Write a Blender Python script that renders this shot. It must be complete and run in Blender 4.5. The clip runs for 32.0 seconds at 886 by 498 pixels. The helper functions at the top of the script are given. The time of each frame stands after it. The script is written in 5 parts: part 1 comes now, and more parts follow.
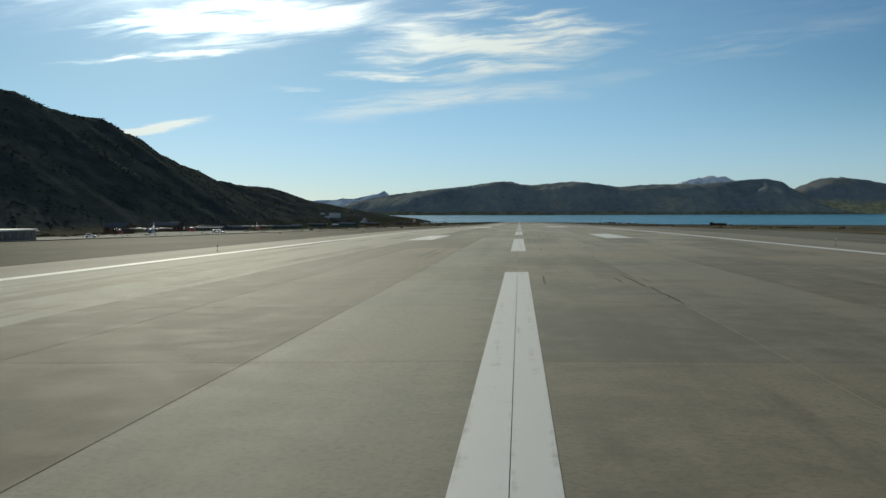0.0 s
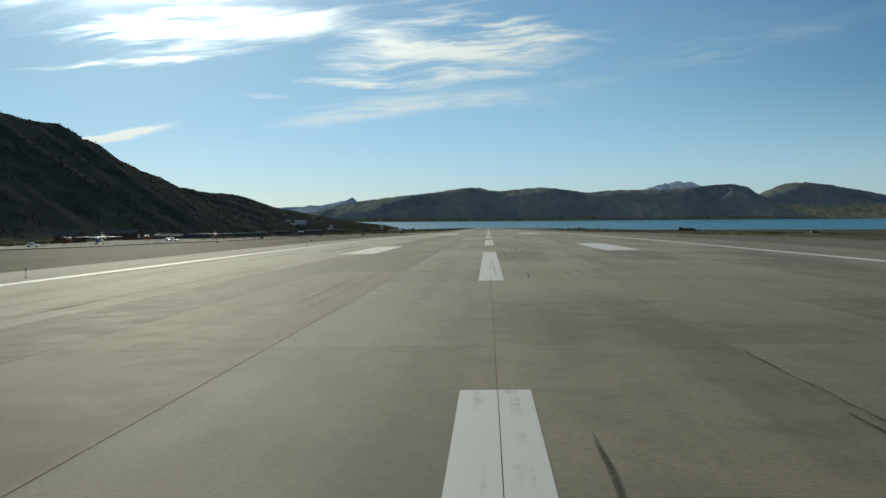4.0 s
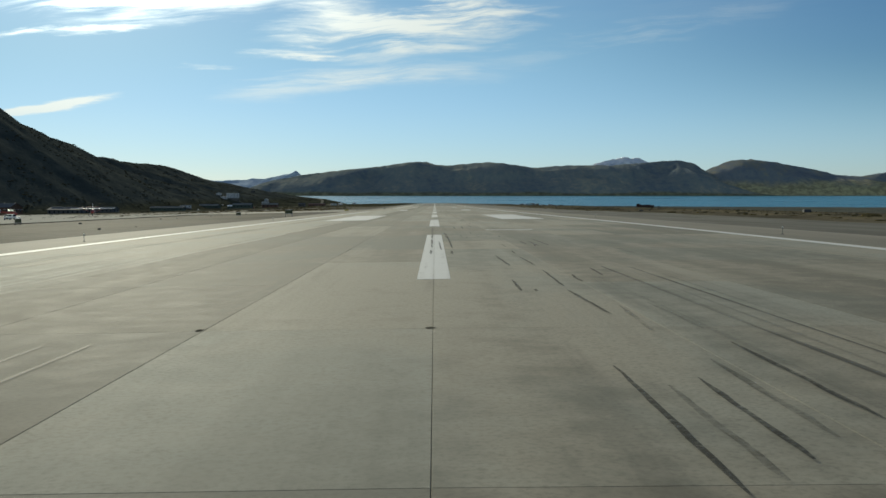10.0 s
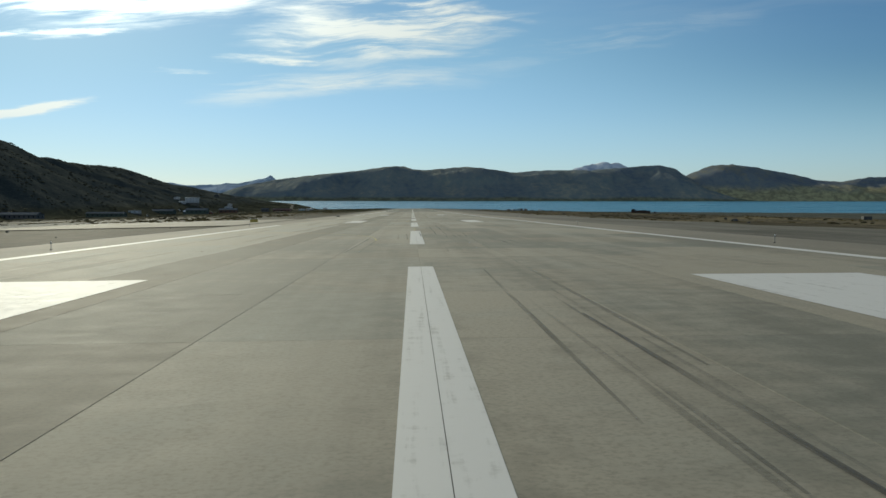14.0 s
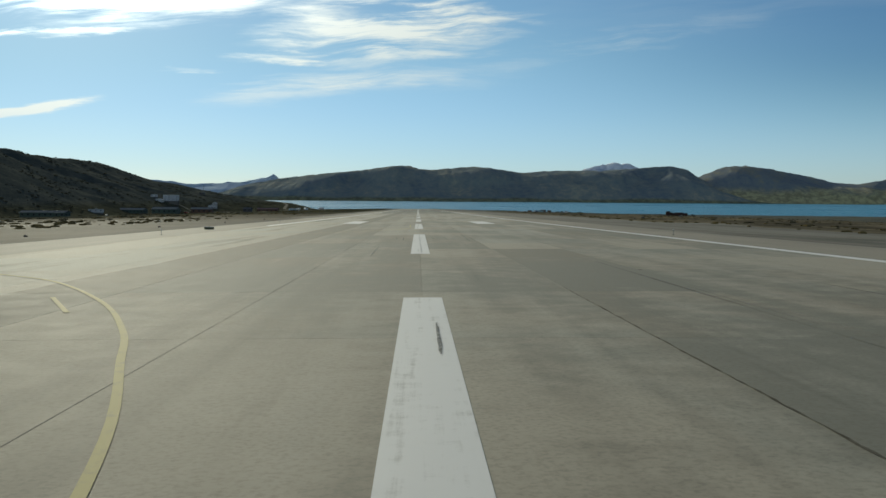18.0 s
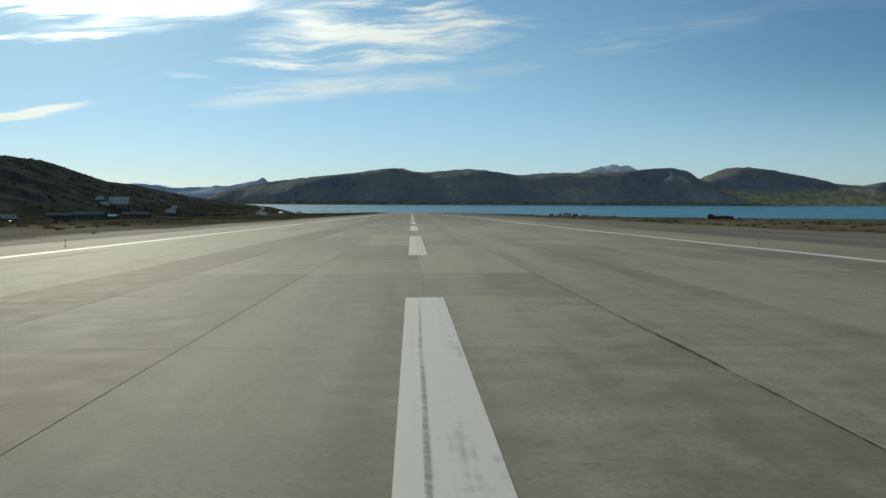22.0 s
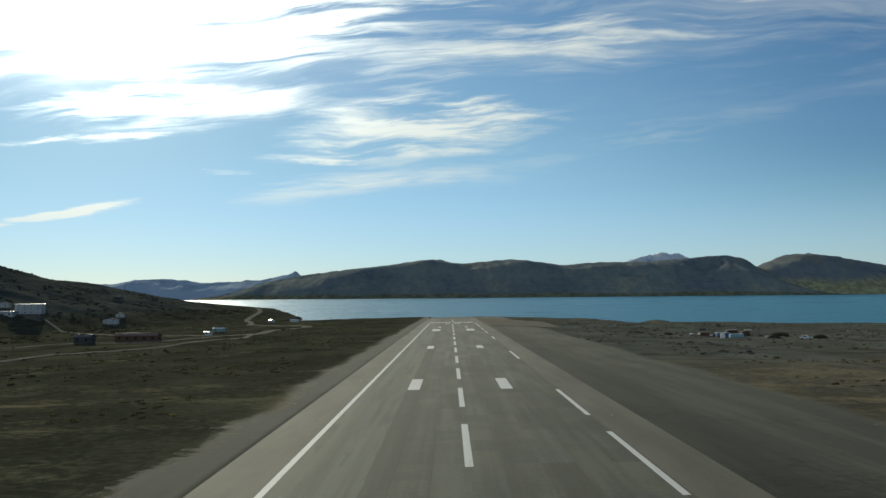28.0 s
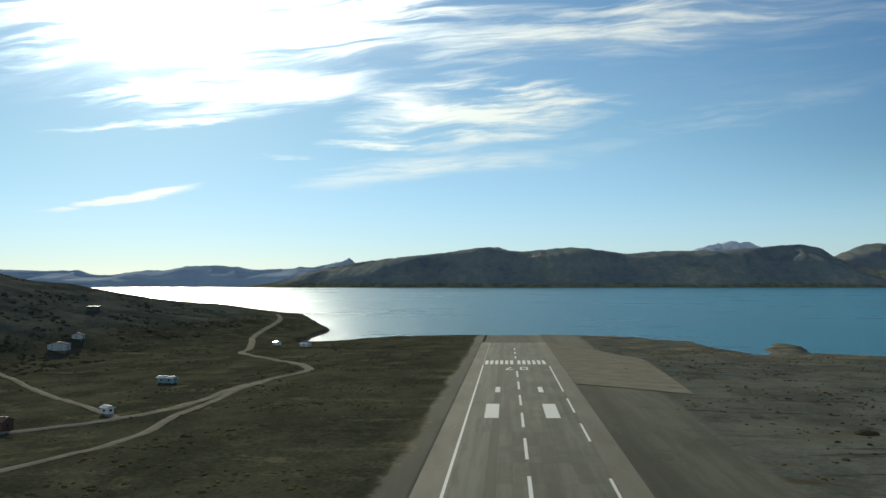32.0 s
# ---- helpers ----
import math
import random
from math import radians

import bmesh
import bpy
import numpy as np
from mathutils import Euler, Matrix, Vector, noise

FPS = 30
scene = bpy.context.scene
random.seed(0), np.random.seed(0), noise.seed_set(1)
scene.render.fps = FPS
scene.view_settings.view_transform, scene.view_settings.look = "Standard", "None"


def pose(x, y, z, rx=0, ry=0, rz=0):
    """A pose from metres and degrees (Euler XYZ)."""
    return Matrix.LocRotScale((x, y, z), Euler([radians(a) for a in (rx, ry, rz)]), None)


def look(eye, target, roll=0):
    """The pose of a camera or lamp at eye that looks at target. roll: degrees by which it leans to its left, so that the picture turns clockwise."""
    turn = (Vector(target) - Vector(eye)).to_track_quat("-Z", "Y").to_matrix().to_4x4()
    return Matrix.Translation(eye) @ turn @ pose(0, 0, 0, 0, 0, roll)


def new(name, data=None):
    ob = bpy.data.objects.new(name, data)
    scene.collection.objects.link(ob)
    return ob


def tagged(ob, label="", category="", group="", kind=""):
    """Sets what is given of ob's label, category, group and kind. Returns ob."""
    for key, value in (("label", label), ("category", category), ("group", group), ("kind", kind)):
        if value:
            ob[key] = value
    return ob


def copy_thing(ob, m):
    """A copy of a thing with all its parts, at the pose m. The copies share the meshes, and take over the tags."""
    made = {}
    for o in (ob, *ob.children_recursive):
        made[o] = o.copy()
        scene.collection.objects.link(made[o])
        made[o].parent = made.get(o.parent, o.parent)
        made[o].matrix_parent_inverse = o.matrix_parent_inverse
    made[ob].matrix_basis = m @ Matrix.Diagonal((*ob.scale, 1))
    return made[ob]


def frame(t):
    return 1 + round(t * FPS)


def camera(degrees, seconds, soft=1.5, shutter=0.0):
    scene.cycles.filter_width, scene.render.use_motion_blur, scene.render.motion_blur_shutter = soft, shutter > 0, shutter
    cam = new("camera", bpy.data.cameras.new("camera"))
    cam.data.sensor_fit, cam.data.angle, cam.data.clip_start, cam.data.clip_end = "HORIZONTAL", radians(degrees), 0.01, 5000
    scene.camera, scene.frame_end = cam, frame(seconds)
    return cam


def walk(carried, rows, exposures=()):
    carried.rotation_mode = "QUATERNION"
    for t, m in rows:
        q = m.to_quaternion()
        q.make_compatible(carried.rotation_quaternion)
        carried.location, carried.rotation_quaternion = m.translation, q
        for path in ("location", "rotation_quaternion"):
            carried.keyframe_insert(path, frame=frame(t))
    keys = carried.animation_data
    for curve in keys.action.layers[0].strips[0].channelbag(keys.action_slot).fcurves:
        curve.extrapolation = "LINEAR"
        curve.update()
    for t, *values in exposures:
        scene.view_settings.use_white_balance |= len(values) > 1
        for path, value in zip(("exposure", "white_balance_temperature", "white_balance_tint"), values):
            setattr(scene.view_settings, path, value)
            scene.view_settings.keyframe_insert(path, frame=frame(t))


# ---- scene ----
DEG = 50.33
cam = camera(DEG, 32.0)
# seconds, x, y, z in metres, yaw, pitch, roll in degrees: a take-off roll along the runway's centreline, then the climb
ROWS = [
    (0, 0.040, 1.276, 17.823, 4.639, -2.300, -0.144),
    (0.5, -0.002, 2.054, 17.810, 4.557, -2.210, 0.089),
    (1, -0.041, 2.971, 17.784, 4.450, -2.118, -0.215),
    (1.5, -0.047, 3.912, 17.773, 4.320, -2.024, -0.186),
    (2, -0.054, 5.177, 17.739, 4.264, -2.118, -0.351),
    (2.5, -0.062, 6.707, 17.737, 3.991, -2.099, -0.469),
    (3, -0.070, 8.571, 17.703, 3.638, -2.095, -0.435),
    (3.5, -0.068, 10.908, 17.726, 3.151, -1.860, -0.405),
    (5.5, 0.064, 26.099, 17.653, 2.264, -2.259, -0.447),
    (6, 0.113, 29.600, 17.596, 2.343, -2.249, -0.429),
    (6.5, 0.094, 34.447, 17.593, -1.567, -1.861, -0.240),
    (7, 0.058, 40.002, 17.560, -0.804, -2.786, -0.170),
    (7.5, 0.003, 46.318, 17.498, -2.424, -3.226, -0.051),
    (8, 0.075, 52.534, 17.414, -2.327, -2.708, 0.512),
    (8.5, -0.045, 59.057, 17.399, -2.786, -2.830, 0.121),
    (9, 0.006, 65.564, 17.314, -0.481, -2.116, 0.200),
    (9.5, 0.006, 73.101, 17.295, -0.318, -2.115, -0.080),
    (10, 0.015, 80.725, 17.224, -0.504, -3.465, 0.005),
    (10.5, -0.004, 88.979, 17.133, -0.376, -3.346, -0.368),
    (11, -0.005, 97.519, 17.041, -0.891, -3.157, 0.241),
    (11.5, -0.054, 106.443, 16.985, -1.156, -3.160, -0.109),
    (12, -0.109, 114.907, 16.876, -1.442, -3.035, 0.148),
    (12.5, -0.141, 124.902, 16.735, -0.987, -3.136, 1.019),
    (13, -0.156, 135.333, 16.596, -2.190, -3.185, 0.644),
    (13.5, -0.167, 145.931, 16.456, -1.869, -3.139, 0.061),
    (15.5, -0.140, 191.634, 15.895, -2.023, -3.545, 0.331),
    (16, -0.099, 203.887, 15.714, -2.026, -4.059, 0.740),
    (16.5, -0.110, 216.535, 15.565, -2.225, -3.693, 0.071),
    (17, -0.106, 229.525, 15.409, -1.752, -4.240, 0.992),
    (17.5, -0.112, 242.987, 15.244, -2.581, -3.671, 1.542),
    (18, -0.068, 256.545, 15.054, -1.541, -3.106, 0.424),
    (18.5, -0.112, 270.601, 14.889, -1.520, -3.609, -0.217),
    (19, -0.152, 284.983, 14.762, -1.504, -3.491, -0.139),
    (19.5, -0.135, 299.829, 14.547, -1.819, -3.324, 0.491),
    (20, -0.110, 315.268, 14.373, -1.856, -3.136, 0.092),
    (20.5, -0.125, 331.378, 14.143, -2.208, -3.929, 0.021),
    (21, -0.152, 347.794, 13.938, -1.768, -3.387, 0.031),
    (21.5, -0.158, 364.086, 13.735, -1.828, -3.180, 0.293),
    (22, -0.172, 380.559, 13.532, -1.921, -2.883, 0.202),
    (22.5, -0.225, 397.583, 13.363, -2.087, -3.807, 0.407),
    (23, -0.266, 414.755, 13.271, -1.619, -2.483, 0.261),
    (23.5, -0.290, 431.161, 13.246, -1.862, -1.062, 0.330),
    (24, -0.306, 448.144, 13.257, -1.832, 1.703, -0.056),
    (24.5, -0.273, 466.913, 13.320, -1.861, 2.301, 0.448),
    (25, -0.259, 486.240, 13.516, -1.488, 2.722, 0.096),
    (25.5, -0.326, 505.511, 13.954, -1.218, 3.785, 0.425),
    (27.5, -0.801, 580.919, 17.782, -0.067, 6.107, -0.244),
    (28, -1.009, 599.043, 19.450, 0.405, 2.664, -0.500),
    (28.5, -1.151, 617.005, 21.223, 0.750, 0.241, 1.142),
    (29, -1.310, 634.752, 23.059, 0.917, 1.334, 1.380),
    (29.5, -1.621, 652.209, 24.732, 0.781, 1.008, 0.406),
    (30, -1.919, 669.401, 26.387, 0.947, 0.855, -0.320),
    (30.5, -2.052, 686.342, 28.178, 0.852, 0.288, -0.109),
    (31, -2.176, 702.997, 29.925, 0.903, 0.643, 0.490),
    (31.5, -2.433, 719.306, 31.435, 0.770, 1.247, -0.299),
    (32, -2.695, 735.468, 32.923, 3.909, 1.792, -0.059),
]


def aim(x, y, z, yaw, pitch, roll):
    return pose(x, y, z, 90 + pitch, 0, yaw) @ pose(0, 0, 0, 0, 0, roll)


walk(cam, [(r[0], aim(*r[1:])) for r in ROWS], exposures=[(0, -0.1, 6900, -3), (3, -0.1, 6900, -3), (7, 0.0, 7000, -3), (28, 0.0, 7000, -3), (29, 0.12, 7100, -3), (32, 0.18, 7100, -3)])

# ---- world: clear autumn sky with streaks of cirrus, low sun ahead ----
SUN_AZ, SUN_EL = radians(-20.5), radians(16.5)   # from the runway's direction, to the right; above the horizon
world = bpy.data.worlds.new("sky")
scene.world = world
world.use_nodes = True
wt = world.node_tree
wt.nodes.clear()


class Net:
    """Short hand for building node trees."""

    def __init__(self, tree):
        self.t = tree

    def put(self, sock, v):
        if v is None:
            return
        if isinstance(v, bpy.types.NodeSocket):
            self.t.links.new(v, sock)
        else:
            sock.default_value = v

    def m(self, op, a, b=None, c=None, clamp=False):
        n = self.t.nodes.new("ShaderNodeMath")
        n.operation, n.use_clamp = op, clamp
        for s, v in zip(n.inputs, (a, b, c)):
            self.put(s, v)
        return n.outputs[0]

    def noise(self, vec, scale, detail=4.0, rough=0.5, dist=0.0, dims="3D"):
        n = self.t.nodes.new("ShaderNodeTexNoise")
        n.noise_dimensions = dims
        self.put(n.inputs["Vector"], vec)
        for k, v in (("Scale", scale), ("Detail", detail), ("Roughness", rough), ("Distortion", dist)):
            self.put(n.inputs[k], v)
        return n.outputs[0]

    def vec(self, x, y, z):
        n = self.t.nodes.new("ShaderNodeCombineXYZ")
        for s, v in zip(n.inputs, (x, y, z)):
            self.put(s, v)
        return n.outputs[0]

    def xyz(self, v):
        n = self.t.nodes.new("ShaderNodeSeparateXYZ")
        self.put(n.inputs[0], v)
        return n.outputs

    def step(self, v, a, b):
        if a > b:
            return self.m("SUBTRACT", 1.0, self.step(v, b, a))
        n = self.t.nodes.new("ShaderNodeMapRange")
        n.interpolation_type = "SMOOTHSTEP"
        self.put(n.inputs[0], v)
        for s, q in zip(n.inputs[1:5], (a, b, 0.0, 1.0)):
            self.put(s, q)
        return n.outputs[0]

    def mix(self, f, a, b, blend="MIX"):
        n = self.t.nodes.new("ShaderNodeMix")
        n.data_type, n.blend_type = "RGBA", blend
        self.put(n.inputs[0], f)
        for s, v in ((n.inputs[6], a), (n.inputs[7], b)):
            self.put(s, (*v, 1.0) if isinstance(v, tuple) and len(v) == 3 else v)
        return n.outputs[2]

    def bump(self, h, strength=0.3, distance=0.02):
        n = self.t.nodes.new("ShaderNodeBump")
        self.put(n.inputs["Height"], h)
        n.inputs["Strength"].default_value = strength
        n.inputs["Distance"].default_value = distance
        return n.outputs[0]


w = Net(wt)
sky = wt.nodes.new("ShaderNodeTexSky")
sky.sky_type = "NISHITA"
sky.sun_disc = False
sky.sun_elevation, sky.sun_rotation = SUN_EL, SUN_AZ
sky.altitude, sky.air_density, sky.dust_density, sky.ozone_density = 20, 0.9, 0.04, 3.0
coord = wt.nodes.new("ShaderNodeTexCoord").outputs["Generated"]
dx, dy, dz = w.xyz(coord)
ahead = w.m("MAXIMUM", w.m("ABSOLUTE", dy), 0.05)
az = w.m("DIVIDE", dx, ahead)
el = w.m("DIVIDE", dz, ahead)


fray = w.noise(w.vec(w.m("MULTIPLY", az, 9.0), w.m("MULTIPLY", el, 40.0), 2.2), 1.0, 5.0, 0.6)
fray2 = w.noise(w.vec(w.m("MULTIPLY", az, 5.0), w.m("MULTIPLY", el, 60.0), 8.4), 1.0, 5.0, 0.65)
az_f = w.m("ADD", az, w.m("MULTIPLY", w.m("SUBTRACT", fray2, 0.5), 0.16))
el_f = w.m("ADD", el, w.m("MULTIPLY", w.m("SUBTRACT", fray, 0.5), 0.030))


def blob(a0, e0, wa, we, tilt=0.0, frayed=True):
    """A bank of cloud about a direction, with frayed edges."""
    a = w.m("SUBTRACT", az_f if frayed else az, a0)
    e = w.m("SUBTRACT", w.m("SUBTRACT", el_f if frayed else el, e0), w.m("MULTIPLY", a, tilt))
    q = w.m("ADD", w.m("POWER", w.m("ABSOLUTE", w.m("DIVIDE", a, wa)), 2.0), w.m("POWER", w.m("ABSOLUTE", w.m("DIVIDE", e, we)), 2.0))
    return w.m("EXPONENT", w.m("MULTIPLY", q, -1.0))


warp = w.noise(w.vec(w.m("MULTIPLY", az, 4.0), w.m("MULTIPLY", el, 9.0), 0.3), 1.0, 3.0)
ew = w.m("ADD", w.m("ADD", el, w.m("MULTIPLY", az, -0.07)), w.m("MULTIPLY", w.m("SUBTRACT", warp, 0.5), 0.05))
thread = w.noise(w.vec(w.m("MULTIPLY", az, 7.0), w.m("MULTIPLY", ew, 75.0), 1.7), 1.0, 6.0, 0.62, 0.3)
wisp = w.noise(w.vec(w.m("MULTIPLY", az, 3.2), w.m("MULTIPLY", ew, 26.0), 6.1), 1.0, 6.0, 0.6, 0.5)
banks = w.m("MULTIPLY", blob(-0.025, 0.182, 0.115, 0.036, 0.05), 1.3)
for spec in ((-0.130, 0.147, 0.05, 0.006, 0.05, 0.9), (-0.09, 0.120, 0.16, 0.016, 0.12, 0.50), (-0.25, 0.131, 0.03, 0.004, 0.0, 0.45), 
             (-0.39, 0.170, 0.10, 0.005, 0.06, 0.85), (-0.30, 0.205, 0.18, 0.027, 0.02, 0.80), (0.19, 0.160, 0.26, 0.022, 0.19, 0.30), (-0.24, 0.31, 0.34, 0.085, 0.06, 0.85),
             (0.10, 0.27, 0.30, 0.05, 0.10, 0.55), (0.40, 0.34, 0.40, 0.05, 0.10, 0.5)):
    banks = w.m("MAXIMUM", banks, w.m("MULTIPLY", blob(*spec[:5]), spec[5]))
fibre = w.m("ADD", w.m("MULTIPLY", w.step(thread, 0.36, 0.66), 0.75), w.m("MULTIPLY", w.step(wisp, 0.36, 0.64), 0.55))
cover = w.step(w.m("MULTIPLY", banks, w.m("ADD", fibre, 0.08)), 0.10, 0.86)
veil = w.m("MULTIPLY", w.step(wisp, 0.40, 0.75), w.m("MULTIPLY", w.step(el, 0.16, 0.30), 0.36))
cover = w.m("MAXIMUM", cover, veil)
az_f = w.m("ADD", az, w.m("MULTIPLY", w.m("SUBTRACT", fray2, 0.5), 0.06))
el_f = w.m("ADD", el, w.m("MULTIPLY", w.m("SUBTRACT", fray, 0.5), 0.011))
lens = w.m("ADD", blob(-0.392, 0.0915, 0.046, 0.0052, 0.17), w.m("MULTIPLY", blob(-0.455, 0.083, 0.05, 0.0045, 0.15), 0.9))
cover = w.m("MAXIMUM", cover, w.step(w.m("MULTIPLY", lens, w.m("ADD", w.m("MULTIPLY", w.step(thread, 0.34, 0.64), 1.1), 0.16)), 0.10, 0.60))
cover = w.m("MULTIPLY", cover, w.step(el, 0.055, 0.09))
# thin ice cloud scatters the low sun forward: brighter towards it
near = w.m("ADD", w.m("MULTIPLY", blob(math.tan(SUN_AZ), math.tan(SUN_EL) / math.cos(SUN_AZ), 0.10, 0.07, 0.0, False), 22.0),
           w.m("MULTIPLY", blob(math.tan(SUN_AZ), math.tan(SUN_EL) / math.cos(SUN_AZ), 0.24, 0.13, 0.0, False), 3.2))
cloud = w.mix(1.0, (9.6, 9.7, 10.0, 1.0), w.vec(w.m("ADD", near, 1.0), w.m("ADD", near, 1.0), w.m("ADD", near, 1.0)), "MULTIPLY")
aura = w.m("MULTIPLY", near, 0.7)
tint = w.mix(w.step(el, 0.0, 0.08), (0.66, 0.80, 1.22), (0.77, 0.87, 1.18))
tint = w.mix(w.step(el, 0.05, 0.17), tint, (0.89, 0.96, 1.05))
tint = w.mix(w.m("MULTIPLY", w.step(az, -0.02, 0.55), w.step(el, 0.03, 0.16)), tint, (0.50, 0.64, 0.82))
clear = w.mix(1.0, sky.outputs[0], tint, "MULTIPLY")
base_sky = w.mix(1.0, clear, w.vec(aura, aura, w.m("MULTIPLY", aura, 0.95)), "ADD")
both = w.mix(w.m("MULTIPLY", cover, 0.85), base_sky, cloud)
bg = wt.nodes.new("ShaderNodeBackground")
wt.links.new(both, bg.inputs[0])
bg.inputs[1].default_value = 0.085
wt.links.new(bg.outputs[0], wt.nodes.new("ShaderNodeOutputWorld").inputs[0])

sun_data = bpy.data.lights.new("sun", "SUN")
sun_data.energy, sun_data.angle, sun_data.color = 3.6, radians(0.6), (1.0, 0.93, 0.82)
sun = new("sun", sun_data)
sun.matrix_world = look((0, 0, 300), (-math.sin(SUN_AZ) * math.cos(SUN_EL), -math.cos(SUN_AZ) * math.cos(SUN_EL), 300 - math.sin(SUN_EL)))

# ---- materials ----
MATS = {}


def material(name, build):
    if name in MATS:
        return MATS[name]
    mat = bpy.data.materials.new(name)
    mat.use_nodes = True
    n = Net(mat.node_tree)
    bsdf = mat.node_tree.nodes["Principled BSDF"]
    pos = mat.node_tree.nodes.new("ShaderNodeNewGeometry").outputs["Position"]
    build(n, bsdf, pos)
    MATS[name] = mat
    return mat


def simple(name, color, rough=0.6, metal=0.0, grain=3.0, vary=0.18, bump=0.15, gloss=0.5):
    """A plain painted or moulded surface with mottling, faint dirt and a little relief."""
    def build(n, b, pos):
        fine = n.noise(pos, grain * 4, 5.0, 0.6)
        broad = n.noise(pos, grain * 0.35, 3.0)
        f = n.m("ADD", n.m("MULTIPLY", fine, 0.5), n.m("MULTIPLY", broad, 0.5))
        dark = tuple(c * (1 - vary) for c in color)
        light = tuple(min(1, c * (1 + vary)) for c in color)
        n.put(b.inputs["Base Color"], n.mix(n.step(f, 0.3, 0.7), dark, light))
        n.put(b.inputs["Roughness"], n.m("ADD", n.m("MULTIPLY", fine, 0.25), rough - 0.12))
        b.inputs["Metallic"].default_value = metal
        b.inputs["Specular IOR Level"].default_value = gloss if rough < 0.85 else 0.0
        n.put(b.inputs["Normal"], n.bump(fine, bump, 0.01))
    return material(name, build)


def build_concrete(n, b, pos):
    x, y, z = n.xyz(pos)
    rnd = n.t.nodes.new("ShaderNodeObjectInfo").outputs["Random"]
    isl = n.t.nodes.new("ShaderNodeNewGeometry").outputs["Random Per Island"]
    tone = n.m("FRACT", n.m("ADD", rnd, n.m("MULTIPLY", isl, 7.31)))
    along = n.noise(n.vec(n.m("MULTIPLY", x, 0.9), n.m("MULTIPLY", y, 0.035), 0.0), 1.0, 5.0, 0.6)
    broad = n.noise(n.vec(n.m("MULTIPLY", x, 0.10), n.m("MULTIPLY", y, 0.05), 4.0), 1.0, 4.0, 0.55)
    fine = n.noise(pos, 26.0, 6.0, 0.65)
    wear = n.noise(pos, 2.2, 5.0, 0.6)
    blotch = n.noise(n.vec(n.m("MULTIPLY", x, 0.30), n.m("MULTIPLY", y, 0.16), 7.0), 1.0, 6.0, 0.62, 0.6)
    f = n.m("ADD", n.m("MULTIPLY", along, 0.34), n.m("MULTIPLY", broad, 0.30))
    f = n.m("ADD", f, n.m("MULTIPLY", wear, 0.26))
    f = n.m("ADD", f, n.m("MULTIPLY", blotch, 0.18))
    f = n.m("ADD", f, n.m("MULTIPLY", n.m("SUBTRACT", tone, 0.5), 0.06))
    lane_no = n.m("FLOOR", n.m("DIVIDE", x, 2.077))
    bay_no = n.m("FLOOR", n.m("DIVIDE", n.m("ADD", y, 86.552), 4.7492))
    pour = n.noise(n.vec(n.m("MULTIPLY", lane_no, 17.3), n.m("MULTIPLY", n.m("FLOOR", n.m("DIVIDE", bay_no, 3.0)), 0.83), 3.0), 1.0, 2.0)
    cast = n.noise(n.vec(n.m("MULTIPLY", lane_no, 9.7), n.m("MULTIPLY", bay_no, 0.71), 12.0), 1.0, 2.0)
    f = n.m("ADD", f, n.m("MULTIPLY", n.m("SUBTRACT", pour, 0.5), 0.46))
    f = n.m("ADD", f, n.m("MULTIPLY", n.m("SUBTRACT", cast, 0.5), 0.16))
    # a strip along the left side is paler than the lane beside it
    edge = n.m("ADD", x, n.m("MULTIPLY", n.m("SUBTRACT", blotch, 0.5), 0.5))
    pale_strip = n.step(edge, -5.58, -5.72)
    f = n.m("ADD", f, n.m("MULTIPLY", pale_strip, n.m("MULTIPLY", n.step(along, 0.40, 0.56), 0.22)))
    lane_drop = n.m("ADD", n.m("MULTIPLY", n.step(x, -2.05, -2.10), 0.05), n.m("MULTIPLY", n.step(x, -4.13, -4.18), 0.15))
    f = n.m("SUBTRACT", f, n.m("MULTIPLY", lane_drop, n.m("SUBTRACT", 1.0, pale_strip)))
    hue = n.step(n.m("ADD", n.m("ADD", n.m("MULTIPLY", blotch, 0.35), n.m("MULTIPLY", broad, 0.25)), n.m("MULTIPLY", cast, 0.40)), 0.43, 0.56)
    dark = n.mix(hue, (0.172, 0.167, 0.132), (0.183, 0.164, 0.122))
    light = n.mix(hue, (0.302, 0.294, 0.238), (0.330, 0.296, 0.226))
    col = n.mix(n.step(f, 0.44, 0.63), dark, light)
    pale = n.m("MULTIPLY", n.step(n.m("ADD", n.m("ADD", n.m("MULTIPLY", blotch, 0.5), n.m("MULTIPLY", along, 0.5)), n.m("MULTIPLY", n.step(x, -2.5, -5.0), 0.05)), 0.575, 0.66), 0.45)
    col = n.mix(pale, col, (0.31, 0.285, 0.225))
    col = n.mix(n.m("MULTIPLY", n.step(fine, 0.42, 0.72), 0.38), col, (0.10, 0.092, 0.07))
    smear = n.noise(n.vec(n.m("MULTIPLY", x, 1.5), n.m("MULTIPLY", y, 0.10), 21.0), 1.0, 5.0, 0.6)
    col = n.mix(n.m("MULTIPLY", n.step(smear, 0.60, 0.74), 0.35), col, (0.075, 0.070, 0.058))
    rubber = n.noise(n.vec(n.m("MULTIPLY", x, 2.6), n.m("MULTIPLY", y, 0.012), 9.0), 1.0, 4.0, 0.6)
    lane = n.step(n.m("ABSOLUTE", n.m("SUBTRACT", n.m("ABSOLUTE", x), 3.0)), 3.2, 0.6)
    col = n.mix(n.m("MULTIPLY", n.m("MULTIPLY", n.step(rubber, 0.50, 0.72), lane), 0.16), col, (0.07, 0.067, 0.06))
